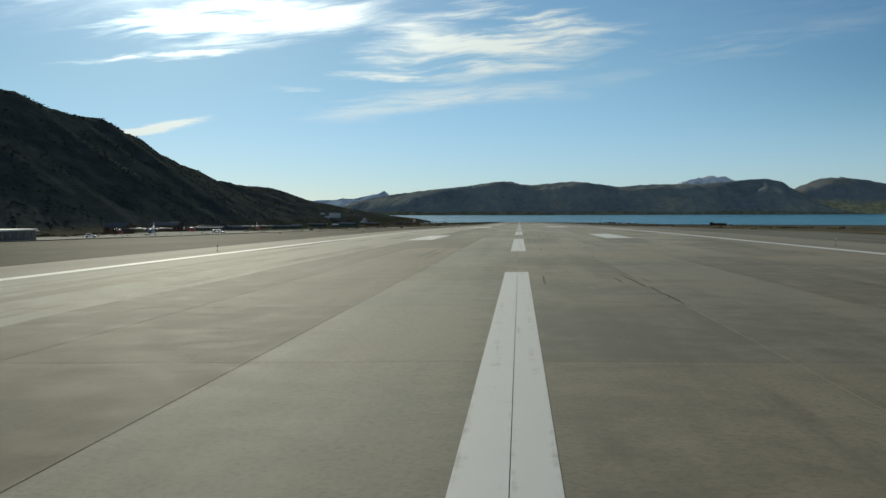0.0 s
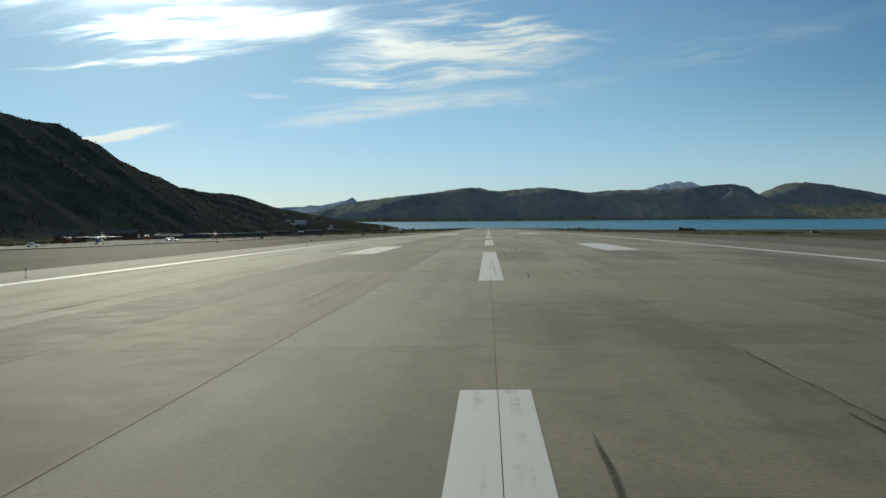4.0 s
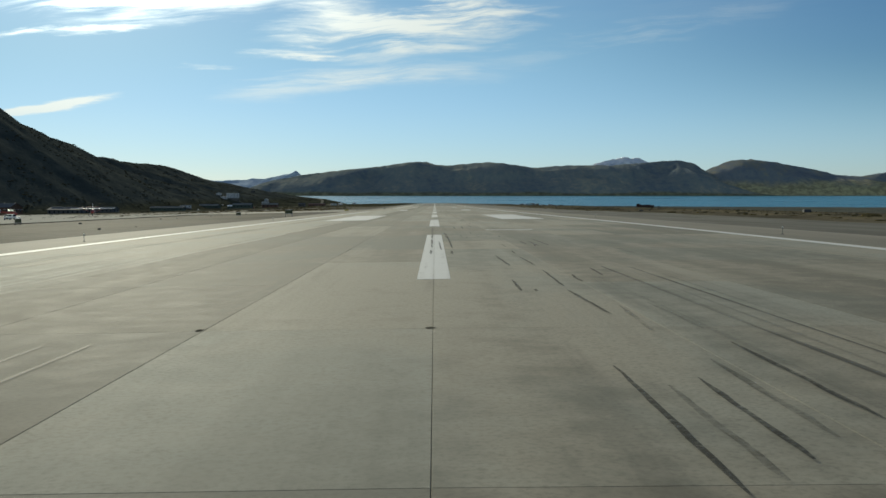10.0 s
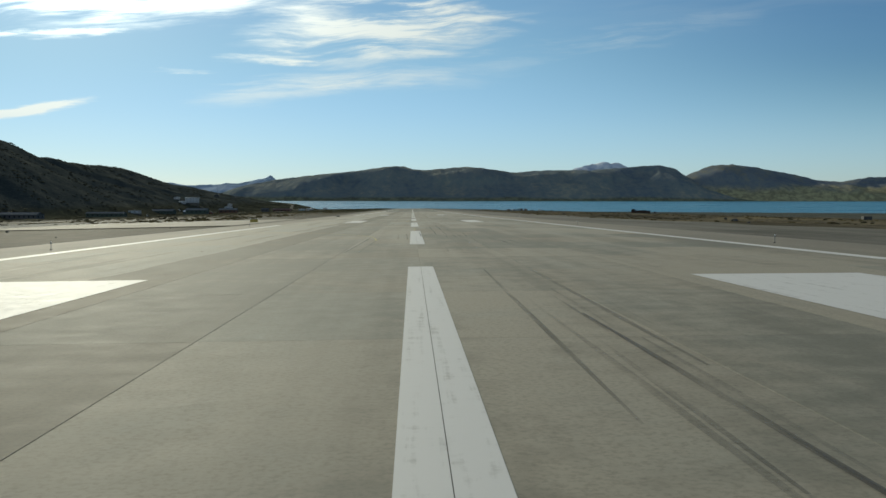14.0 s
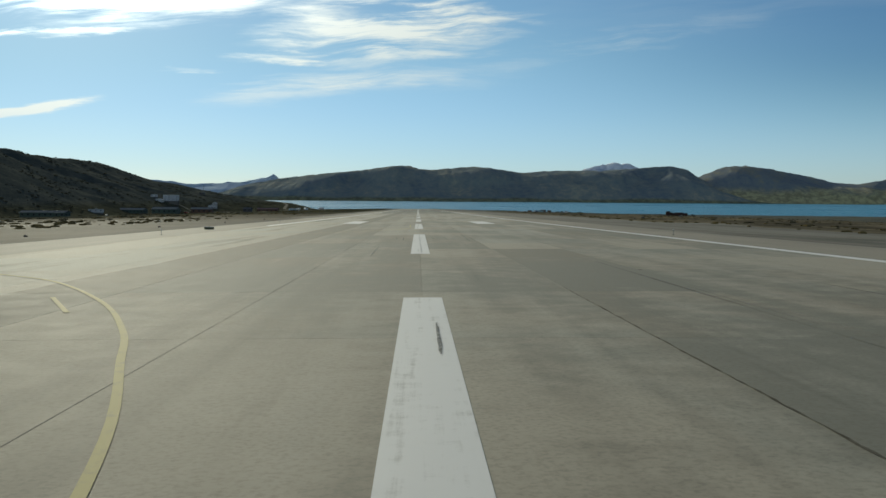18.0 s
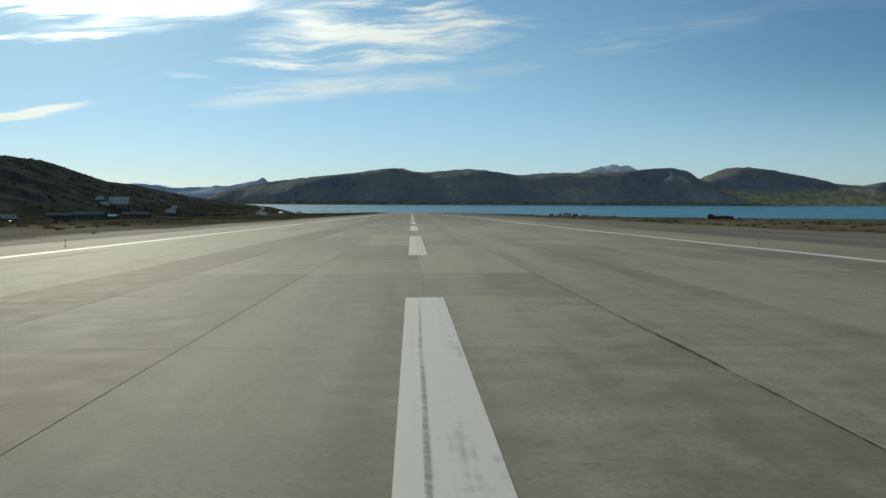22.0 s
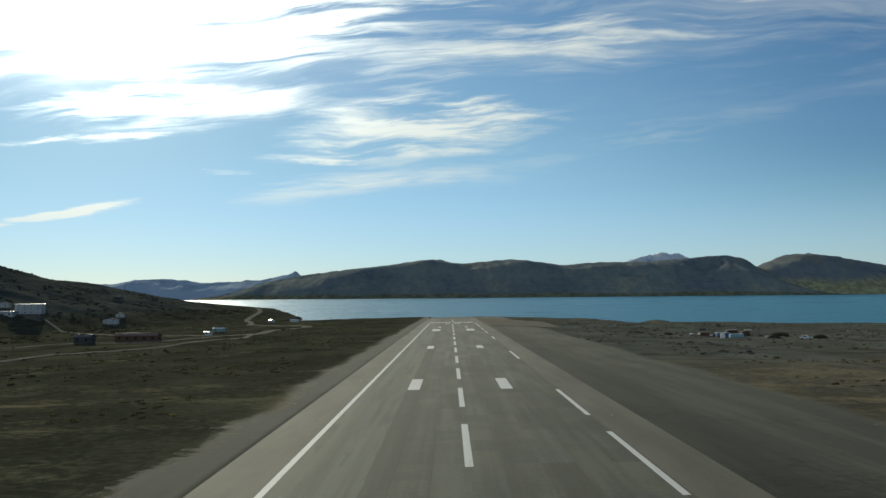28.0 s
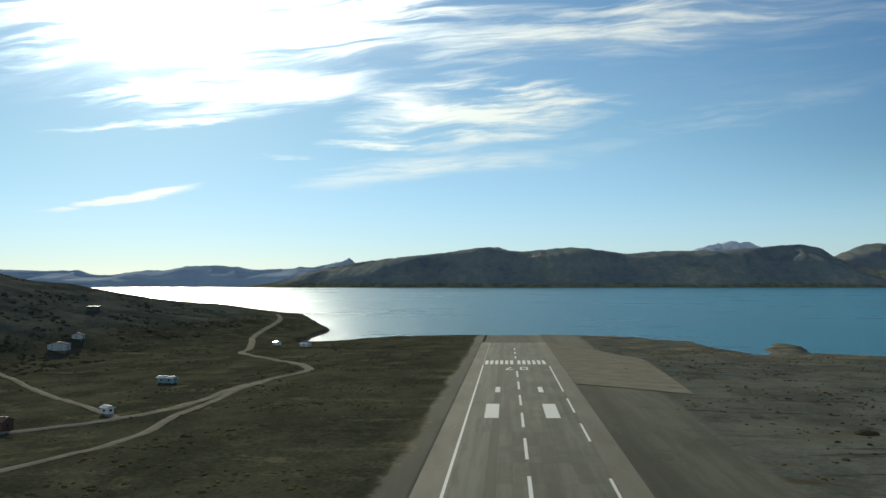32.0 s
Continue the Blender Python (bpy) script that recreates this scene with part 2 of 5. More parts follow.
    early = n.step(n.m("ADD", y, n.m("MULTIPLY", blotch, 60.0)), 100.0, 45.0)
    col = n.mix(n.m("MULTIPLY", early, n.step(x, -3.0, 2.0)), col, n.mix(1.0, col, (0.72, 0.69, 0.64), "MULTIPLY"))
    # the left lanes are darker along the first stretch
    start = n.step(n.m("ADD", y, n.m("MULTIPLY", blotch, 30.0)), 82.0, 58.0)
    worn = n.m("MULTIPLY", start, n.m("MULTIPLY", n.step(x, -2.0, -2.15), n.m("SUBTRACT", 1.0, n.m("MULTIPLY", pale_strip, n.m("ADD", n.m("MULTIPLY", n.step(along, 0.42, 0.54), 0.8), 0.1)))))
    col = n.mix(worn, col, n.mix(1.0, col, (0.68, 0.63, 0.57), "MULTIPLY"))
    # past that stretch, one lane beside the pale strip stays darker
    dark_lane = n.m("MULTIPLY", n.m("MULTIPLY", n.step(x, -4.13, -4.18), n.m("SUBTRACT", 1.0, pale_strip)), n.m("SUBTRACT", 1.0, start))
    col = n.mix(n.m("MULTIPLY", dark_lane, n.step(broad, 0.30, 0.46)), col, n.mix(1.0, col, (0.72, 0.70, 0.66), "MULTIPLY"))
    # the far end was surfaced later, with a darker mix and long strips of repair
    strips = n.noise(n.vec(n.m("MULTIPLY", x, 0.55), n.m("MULTIPLY", y, 0.012), 31.0), 1.0, 4.0, 0.6)
    late = n.mix(n.step(strips, 0.38, 0.62), (0.30, 0.345, 0.36), (0.46, 0.52, 0.55))
    newer = n.m("ADD", y, n.m("MULTIPLY", blotch, 120.0))
    col = n.mix(n.step(newer, 460.0, 600.0), col, n.mix(1.0, col, late, "MULTIPLY"))
    col = n.mix(n.step(newer, 600.0, 720.0), col, n.mix(1.0, col, (0.72, 0.72, 0.64), "MULTIPLY"))
    n.put(b.inputs["Base Color"], col)
    n.put(b.inputs["Roughness"], n.m("ADD", n.m("MULTIPLY", wear, 0.20), 0.76))
    b.inputs["Specular IOR Level"].default_value = 0.14
    n.put(b.inputs["Normal"], n.bump(n.m("ADD", fine, n.m("MULTIPLY", wear, 0.6)), 0.22, 0.005))


def build_paint(n, b, pos):
    x, y, z = n.xyz(pos)
    streak = n.noise(n.vec(n.m("MULTIPLY", x, 9.0), n.m("MULTIPLY", y, 0.28), 0.0), 1.0, 5.0, 0.65)
    chip = n.noise(pos, 5.5, 6.0, 0.7)
    f = n.m("MULTIPLY", n.step(n.m("ADD", n.m("MULTIPLY", streak, 0.6), n.m("MULTIPLY", chip, 0.4)), 0.52, 0.70), 0.62)
    n.put(b.inputs["Base Color"], n.mix(f, (0.63, 0.62, 0.585), (0.25, 0.235, 0.20)))
    n.put(b.inputs["Roughness"], n.m("ADD", n.m("MULTIPLY", chip, 0.3), 0.6))
    b.inputs["Specular IOR Level"].default_value = 0.2
    n.put(b.inputs["Normal"], n.bump(chip, 0.25, 0.004))


def build_yellow(n, b, pos):
    chip = n.noise(pos, 5.5, 6.0, 0.7)
    n.put(b.inputs["Base Color"], n.mix(n.m("MULTIPLY", n.step(chip, 0.5, 0.72), 0.7), (0.42, 0.36, 0.16), (0.27, 0.24, 0.17)))
    b.inputs["Roughness"].default_value = 0.85
    b.inputs["Specular IOR Level"].default_value = 0.15
    n.put(b.inputs["Normal"], n.bump(chip, 0.25, 0.004))


def build_rubber(n, b, pos):
    x, y, z = n.xyz(pos)
    f = n.noise(n.vec(n.m("MULTIPLY", x, 6.0), n.m("MULTIPLY", y, 0.22), 0.0), 1.0, 5.0, 0.65)
    isl = n.t.nodes.new("ShaderNodeNewGeometry").outputs["Random Per Island"]
    b.inputs["Base Color"].default_value = (0.022, 0.021, 0.020, 1)
    b.inputs["Roughness"].default_value = 0.75
    n.put(b.inputs["Alpha"], n.m("MULTIPLY", n.step(f, 0.30, 0.66), n.m("ADD", n.m("MULTIPLY", n.m("POWER", isl, 2.0), 0.75), 0.08)))


def build_heavy_rubber(n, b, pos):
    x, y, z = n.xyz(pos)
    f = n.noise(n.vec(n.m("MULTIPLY", x, 9.0), n.m("MULTIPLY", y, 0.5), 0.0), 1.0, 5.0, 0.65)
    grit = n.noise(pos, 14.0, 5.0, 0.7)
    b.inputs["Base Color"].default_value = (0.020, 0.020, 0.018, 1)
    b.inputs["Roughness"].default_value = 0.8
    b.inputs["Specular IOR Level"].default_value = 0.1
    n.put(b.inputs["Alpha"], n.m("MULTIPLY", n.m("MULTIPLY", n.step(f, 0.12, 0.50), n.step(grit, 0.20, 0.58)), 0.66))


def build_thin_rubber(n, b, pos):
    x, y, z = n.xyz(pos)
    f = n.noise(n.vec(n.m("MULTIPLY", x, 7.0), n.m("MULTIPLY", y, 0.4), 3.0), 1.0, 5.0, 0.65)
    grit = n.noise(pos, 11.0, 5.0, 0.7)
    b.inputs["Base Color"].default_value = (0.026, 0.025, 0.022, 1)
    b.inputs["Roughness"].default_value = 0.8
    b.inputs["Specular IOR Level"].default_value = 0.1
    n.put(b.inputs["Alpha"], n.m("MULTIPLY", n.m("MULTIPLY", n.step(f, 0.25, 0.62), n.step(grit, 0.28, 0.62)), 0.45))


def build_sealer(n, b, pos):
    x, y, z = n.xyz(pos)
    f = n.noise(pos, 4.0, 5.0, 0.6)
    run = n.noise(n.vec(n.m("MULTIPLY", x, 0.5), n.m("MULTIPLY", y, 0.11), 0.0), 1.0, 4.0, 0.6)
    dark = n.mix(f, (0.070, 0.062, 0.050), (0.15, 0.132, 0.104))
    right = n.step(x, 1.0, 1.5)
    pale = n.m("MULTIPLY", n.step(run, 0.40, 0.52), n.m("SUBTRACT", 1.0, n.m("MULTIPLY", right, n.step(y, 240.0, 256.0))))
    pale = n.m("MAXIMUM", pale, n.m("MULTIPLY", right, n.m("MULTIPLY", n.step(y, 256.0, 240.0), n.step(y, 24.0, 34.0))))
    pale = n.m("MAXIMUM", pale, n.m("MULTIPLY", n.step(y, 232.0, 246.0), n.step(n.m("ABSOLUTE", x), 0.5, 0.3)))
    pale = n.m("MAXIMUM", pale, n.m("MULTIPLY", n.step(x, -1.0, -1.5), n.m("ADD", n.m("MULTIPLY", n.step(y, 150.0, 110.0), 0.3), 0.65)))
    n.put(b.inputs["Base Color"], n.mix(pale, dark, (0.33, 0.29, 0.22)))
    b.inputs["Roughness"].default_value = 0.88
    b.inputs["Specular IOR Level"].default_value = 0.1


def build_shoulder(n, b, pos):
    x, y, z = n.xyz(pos)
    broad = n.noise(n.vec(n.m("MULTIPLY", x, 0.22), n.m("MULTIPLY", y, 0.03), 2.0), 1.0, 5.0, 0.6)
    fine = n.noise(pos, 12.0, 6.0, 0.7)
    f = n.m("ADD", n.m("MULTIPLY", broad, 0.65), n.m("MULTIPLY", fine, 0.35))
    col = n.mix(n.step(f, 0.3, 0.68), (0.165, 0.150, 0.120), (0.300, 0.270, 0.212))
    newer = n.m("ADD", y, n.m("MULTIPLY", broad, 120.0))
    n.put(b.inputs["Base Color"], n.mix(n.step(newer, 560.0, 700.0), col, n.mix(1.0, col, (0.56, 0.575, 0.56), "MULTIPLY")))
    b.inputs["Roughness"].default_value = 0.86
    b.inputs["Specular IOR Level"].default_value = 0.08
    n.put(b.inputs["Normal"], n.bump(fine, 0.3, 0.012))


def build_ground(n, b, pos):
    x, y, z = n.xyz(pos)
    broad = n.noise(pos, 0.012, 6.0, 0.6)
    mid = n.noise(n.vec(x, n.m("MULTIPLY", y, 0.6), z), 0.07, 6.0, 0.65)
    fine = n.noise(pos, 1.1, 6.0, 0.7)
    normal = n.t.nodes.new("ShaderNodeNewGeometry").outputs["Normal"]
    flat = n.xyz(normal)[2]
    gravel = n.mix(fine, (0.098, 0.092, 0.075), (0.175, 0.162, 0.132))
    rut = n.noise(n.vec(n.m("MULTIPLY", x, 0.34), n.m("MULTIPLY", y, 0.02), 5.0), 1.0, 5.0, 0.62)
    gravel = n.mix(n.m("MULTIPLY", n.step(rut, 0.42, 0.60), 0.7), gravel, (0.200, 0.185, 0.150))
    gravel = n.mix(n.m("MULTIPLY", n.step(n.m("ADD", n.m("MULTIPLY", mid, 0.6), n.m("MULTIPLY", fine, 0.4)), 0.48, 0.62), 0.6), gravel, (0.052, 0.050, 0.036))
    # towards the fjord: darker gravel along the pavement, a paler strip outside it
    outer = n.step(n.m("ADD", n.m("ADD", x, n.m("MULTIPLY", mid, 3.0)), n.m("MULTIPLY", broad, 6.0)), 21.5, 27.0)
    far = n.step(n.m("ADD", y, n.m("MULTIPLY", broad, 120.0)), 590.0, 720.0)
    gravel = n.mix(far, gravel, n.mix(1.0, gravel, n.mix(outer, (0.31, 0.350, 0.325), (0.54, 0.585, 0.55)), "MULTIPLY"))
    heath = n.mix(n.step(n.m("ADD", n.m("MULTIPLY", mid, 0.6), n.m("MULTIPLY", fine, 0.4)), 0.35, 0.66), (0.070, 0.063, 0.047), (0.185, 0.156, 0.105))
    lichen = n.mix(n.step(n.m("ADD", n.m("MULTIPLY", mid, 0.55), n.m("MULTIPLY", fine, 0.45)), 0.38, 0.64), (0.078, 0.086, 0.075), (0.148, 0.158, 0.138))
    band = n.noise(n.vec(n.m("MULTIPLY", x, 0.03), n.m("MULTIPLY", y, 0.16), 14.0), 1.0, 5.0, 0.62, 0.4)
    lichen = n.mix(n.m("MULTIPLY", n.step(band, 0.54, 0.63), 0.7), lichen, (0.135, 0.104, 0.066))
    lichen = n.mix(n.m("MULTIPLY", n.step(band, 0.42, 0.34), 0.8), lichen, (0.036, 0.034, 0.026))
    barren = n.step(n.m("ADD", y, n.m("MULTIPLY", broad, 120.0)), 720.0, 860.0)
    heath = n.mix(n.m("MULTIPLY", n.m("MULTIPLY", barren, n.step(x, 20.0, 26.0)), 0.85), heath, lichen)
    straw = n.mix(fine, (0.18, 0.145, 0.082), (0.34, 0.275, 0.155))
    side = n.m("MAXIMUM", n.m("SUBTRACT", x, 17.0), n.m("MULTIPLY", n.m("ADD", x, 2.0), -1.0))
    ragged = n.m("ADD", n.m("MULTIPLY", n.m("SUBTRACT", mid, 0.5), 8.0), n.m("MULTIPLY", n.m("SUBTRACT", fine, 0.5), 7.0))
    away = n.step(n.m("ADD", side, ragged), 15.0, 16.6)
    patch = n.noise(n.vec(n.m("MULTIPLY", x, 0.030), n.m("MULTIPLY", y, 0.060), z), 1.6, 7.0, 0.66, 0.3)
    veg = n.m("MULTIPLY", n.step(n.m("ADD", n.m("MULTIPLY", mid, 0.62), n.m("MULTIPLY", broad, 0.38)), 0.30, 0.44), away)
    col = n.mix(veg, gravel, heath)
    dry = n.m("MULTIPLY", n.step(n.m("ADD", n.m("MULTIPLY", patch, 0.72), n.m("MULTIPLY", fine, 0.28)), 0.50, 0.62), n.m("MULTIPLY", away, 0.75))
    col = n.mix(n.m("MULTIPLY", n.m("MULTIPLY", dry, n.m("SUBTRACT", 1.0, n.m("MULTIPLY", barren, n.m("MULTIPLY", n.step(x, 20.0, 26.0), n.step(y, 1130.0, 1060.0))))), n.step(z, 26.0, 10.0)), col, straw)
    wet = n.m("MULTIPLY", n.step(patch, 0.46, 0.36), n.m("MULTIPLY", away, 0.5))
    col = n.mix(wet, col, (0.040, 0.036, 0.026))
    west = n.m("MULTIPLY", n.step(x, -12.0, -20.0), n.step(n.m("ADD", y, n.m("MULTIPLY", broad, 120.0)), 460.0, 600.0))
    bare = n.m("MULTIPLY", n.step(x, -8.0, -12.0), n.step(n.m("ADD", y, n.m("MULTIPLY", broad, 120.0)), 540.0, 400.0))
    bare = n.m("MULTIPLY", bare, n.step(x, -172.0, -150.0))
    moor = n.mix(n.step(n.m("ADD", n.m("MULTIPLY", mid, 0.55), n.m("MULTIPLY", fine, 0.45)), 0.36, 0.68), (0.031, 0.034, 0.024), (0.090, 0.088, 0.058))
    green = n.step(n.m("ADD", n.m("MULTIPLY", patch, 0.7), n.m("MULTIPLY", fine, 0.3)), 0.53, 0.64)
    moor = n.mix(n.m("MULTIPLY", green, 0.75), moor, (0.135, 0.130, 0.082))
    col = n.mix(n.m("MULTIPLY", n.m("MULTIPLY", west, veg), 0.92), col, moor)
    sandy = n.mix(n.step(n.m("ADD", n.m("MULTIPLY", mid, 0.5), n.m("MULTIPLY", fine, 0.5)), 0.38, 0.62), (0.055, 0.050, 0.038), (0.112, 0.100, 0.076))
    sandy = n.mix(n.m("MULTIPLY", n.step(patch, 0.56, 0.68), 0.7), sandy, (0.055, 0.050, 0.030))
    col = n.mix(n.m("MULTIPLY", bare, 0.9), col, sandy)
    hill = n.step(n.m("ADD", z, n.m("MULTIPLY", mid, 5.0)), 9.0, 15.0)
    hillside = n.mix(n.step(n.m("ADD", n.m("MULTIPLY", mid, 0.6), n.m("MULTIPLY", fine, 0.4)), 0.42, 0.66), (0.050, 0.058, 0.053), (0.112, 0.112, 0.090))
    left = n.step(x, -60.0, -110.0)
    outcrop = n.step(n.m("ADD", n.m("MULTIPLY", patch, 0.6), n.m("MULTIPLY", fine, 0.4)), 0.52, 0.63)
    hillside = n.mix(n.m("MULTIPLY", outcrop, 0.7), hillside, (0.125, 0.118, 0.098))
    col = n.mix(n.m("MULTIPLY", hill, left), col, hillside)
    rock = n.mix(fine, (0.020, 0.021, 0.018), (0.050, 0.047, 0.040))
    col = n.mix(n.m("MULTIPLY", n.step(flat, 0.66, 0.48), 0.35), col, rock)
    shore = n.step(n.m("ADD", z, n.m("MULTIPLY", fine, 0.8)), 1.5, 0.5)
    col = n.mix(shore, col, n.mix(fine, (0.10, 0.09, 0.07), (0.20, 0.18, 0.14)))
    n.put(b.inputs["Base Color"], col)
    n.put(b.inputs["Roughness"], n.m("SUBTRACT", 0.95, n.m("MULTIPLY", bare, 0.12)))
    n.put(b.inputs["Specular IOR Level"], n.m("MAXIMUM", n.m("MULTIPLY", bare, 0.008), n.m("MULTIPLY", n.m("MULTIPLY", n.m("SUBTRACT", 1.0, away), n.m("SUBTRACT", 1.0, bare)), 0.06)))
    n.put(b.inputs["Normal"], n.bump(n.m("ADD", n.m("MULTIPLY", mid, 1.2), fine), 0.22, 0.10))


def mountain_build(dark, mid_c, light, scale=0.004, foot=None, foot_z=50.0):
    def build(n, b, pos):
        x, y, z = n.xyz(pos)
        broad = n.noise(pos, scale, 7.0, 0.62)
        fine = n.noise(pos, scale * 11, 7.0, 0.68)
        gully = n.noise(n.vec(n.m("MULTIPLY", x, scale * 6), n.m("MULTIPLY", y, scale * 1.5), n.m("MULTIPLY", z, scale * 4)), 1.0, 6.0, 0.65)
        f = n.m("ADD", n.m("MULTIPLY", broad, 0.36), n.m("ADD", n.m("MULTIPLY", fine, 0.36), n.m("MULTIPLY", gully, 0.28)))
        col = n.mix(n.step(f, 0.38, 0.53), dark, mid_c)
        col = n.mix(n.m("MULTIPLY", n.step(f, 0.51, 0.62), 0.85), col, light)
        if foot:
            low = n.step(n.m("ADD", z, n.m("MULTIPLY", n.m("SUBTRACT", broad, 0.5), foot_z * 2.2)), foot_z * 1.35, foot_z * 0.6)
            col = n.mix(n.m("MULTIPLY", low, 0.9), col, n.mix(n.step(fine, 0.40, 0.62), tuple(c * 0.55 for c in foot), foot))
        n.put(b.inputs["Base Color"], col)
        b.inputs["Roughness"].default_value = 0.95
        b.inputs["Specular IOR Level"].default_value = 0.0
        n.put(b.inputs["Normal"], n.bump(n.m("ADD", fine, n.m("MULTIPLY", gully, 1.2)), 0.6, 9.0))
    return build


def build_snowpeak(n, b, pos):
    x, y, z = n.xyz(pos)
    fine = n.noise(pos, 0.03, 6.0, 0.65)
    # pale blue in the rock colour stands in for haze over the distance
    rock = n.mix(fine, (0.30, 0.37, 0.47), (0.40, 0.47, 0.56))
    snow = n.step(n.m("ADD", z, n.m("MULTIPLY", n.m("SUBTRACT", fine, 0.5), 130.0)), 138.0, 165.0)
    n.put(b.inputs["Base Color"], n.mix(n.m("MULTIPLY", snow, 0.85), rock, (0.78, 0.80, 0.84)))
    b.inputs["Roughness"].default_value = 0.93
    b.inputs["Specular IOR Level"].default_value = 0.06
    n.put(b.inputs["Normal"], n.bump(fine, 0.6, 14.0))


def build_water(n, b, pos):
    x, y, z = n.xyz(pos)
    wave = n.noise(n.vec(n.m("MULTIPLY", x, 0.16), n.m("MULTIPLY", y, 0.30), 0.0), 1.0, 6.0, 0.6)
    swell = n.noise(n.vec(n.m("MULTIPLY", x, 0.004), n.m("MULTIPLY", y, 0.012), 3.0), 1.0, 4.0, 0.55)
    n.put(b.inputs["Base Color"], n.mix(n.step(swell, 0.35, 0.65), (0.008, 0.155, 0.230), (0.015, 0.205, 0.290)))
    n.put(b.inputs["Roughness"], n.m("ADD", n.m("MULTIPLY", swell, 0.14), 0.22))
    b.inputs["IOR"].default_value = 1.33
    b.inputs["Specular IOR Level"].default_value = 0.3
    n.put(b.inputs["Normal"], n.bump(wave, 0.9, 1.6))


CONCRETE = material("weathered_concrete", build_concrete)
PAINT = material("worn_white_paint", build_paint)
YELLOW = material("worn_yellow_paint", build_yellow)
RUBBER = material("tyre_rubber", build_rubber)
HEAVY_RUBBER = material("thick_tyre_rubber", build_heavy_rubber)
THIN_RUBBER = material("thin_tyre_rubber", build_thin_rubber)
SEALER = material("joint_sealer", build_sealer)
SHOULDER = material("gravel_shoulder", build_shoulder)
GROUND = material("tundra", build_ground)
WATER = material("fjord_water", build_water)
WHITE = simple("white_paint", (0.72, 0.72, 0.70), 0.45)
GLOSS = simple("glossy_white", (0.74, 0.74, 0.74), 0.28, 0.0, 3.0, 0.08, 0.05)
GREY = simple("grey_metal", (0.28, 0.29, 0.30), 0.4, 0.7)
DARK = simple("dark_rubber", (0.02, 0.02, 0.02), 0.7)
RED = simple("red_paint", (0.26, 0.035, 0.028), 0.45)
BLUE = simple("blue_paint", (0.035, 0.09, 0.20), 0.45)
TEAL = simple("pale_teal_paint", (0.22, 0.36, 0.40), 0.5)
OLIVE = simple("olive_board", (0.075, 0.085, 0.040), 0.7)
BROWN = simple("rusty_brown", (0.115, 0.060, 0.038), 0.8, 0.0, 2.0, 0.35)
ROOF_RED = simple("red_brown_roof", (0.17, 0.075, 0.055), 0.6)
ROOF_PALE = simple("pale_roof", (0.21, 0.21, 0.205), 0.95)
ROOF_DARK = simple("dark_roof", (0.05, 0.052, 0.056), 0.6)
WALL_GREEN = simple("dark_green_wall", (0.045, 0.075, 0.060), 0.7)
GLASS = simple("dark_glass", (0.02, 0.025, 0.03), 0.08, 0.0, 3.0, 0.1, 0.0)
PALE_SLAB = simple("pale_concrete", (0.60, 0.56, 0.47), 0.9, 0.0, 0.4, 0.14)
TRACK = simple("packed_gravel", (0.235, 0.212, 0.165), 0.93, 0.0, 0.5, 0.22)
RUST_DARK = simple("dark_rust", (0.060, 0.036, 0.028), 0.85, 0.0, 2.0, 0.4)
ROCK = simple("grey_stone", (0.13, 0.122, 0.108), 0.9, 0.0, 1.5, 0.35, 0.5)
TUFT = simple("dry_grass", (0.13, 0.10, 0.045), 0.9, 0.0, 0.6, 0.45)
SHRUB = simple("dark_heather", (0.066, 0.058, 0.034), 0.9, 0.0, 0.6, 0.4)

# ---- building helpers: everything is drawn in plan units and brought to scene metres by K ----
K = 0.62


def mesh_of(name, verts, faces, mat, smooth=False):
    me = bpy.data.meshes.new(name)
    me.from_pydata([(v[0] * K, v[1] * K, v[2] * K) for v in verts], [], faces)
    me.materials.append(mat)
    if smooth:
        me.polygons.foreach_set("use_smooth", [True] * len(me.polygons))
    me.update()
    return me


def part(name, bm, mat, parent=None, label="", smooth=False):
    me = bpy.data.meshes.new(name)
    bmesh.ops.scale(bm, vec=(K, K, K), verts=bm.verts)
    bm.to_mesh(me)
    bm.free()
    me.materials.append(mat)
    if smooth:
        me.polygons.foreach_set("use_smooth", [True] * len(me.polygons))
    ob = new(name, me)
    ob.parent = parent
    return tagged(ob, label)


def box(bm, x0, x1, y0, y1, z0, z1, bevel=0.0):
    q = bmesh.ops.create_cube(bm, size=1.0)["verts"]
    bmesh.ops.transform(bm, matrix=Matrix.LocRotScale(((x0 + x1) / 2, (y0 + y1) / 2, (z0 + z1) / 2), None, (x1 - x0, y1 - y0, z1 - z0)), verts=q)
    if bevel:
        es = list({e for v in q for e in v.link_edges})
        bmesh.ops.bevel(bm, geom=es, offset=bevel, segments=2, affect="EDGES", profile=0.7)
    return bm


def boxed(*spec):
    return box(bmesh.new(), *spec)


def rod(bm, a, b, r0, r1=None, seg=10):
    a, b = Vector(a), Vector(b)
    q = bmesh.ops.create_cone(bm, cap_ends=True, segments=seg, radius1=r0, radius2=r0 if r1 is None else r1, depth=(b - a).length)["verts"]
    turn = (b - a).to_track_quat("Z", "Y").to_matrix().to_4x4()
    bmesh.ops.transform(bm, matrix=Matrix.Translation((a + b) / 2) @ turn, verts=q)
    return bm


def rodded(*spec):
    return rod(bmesh.new(), *spec)


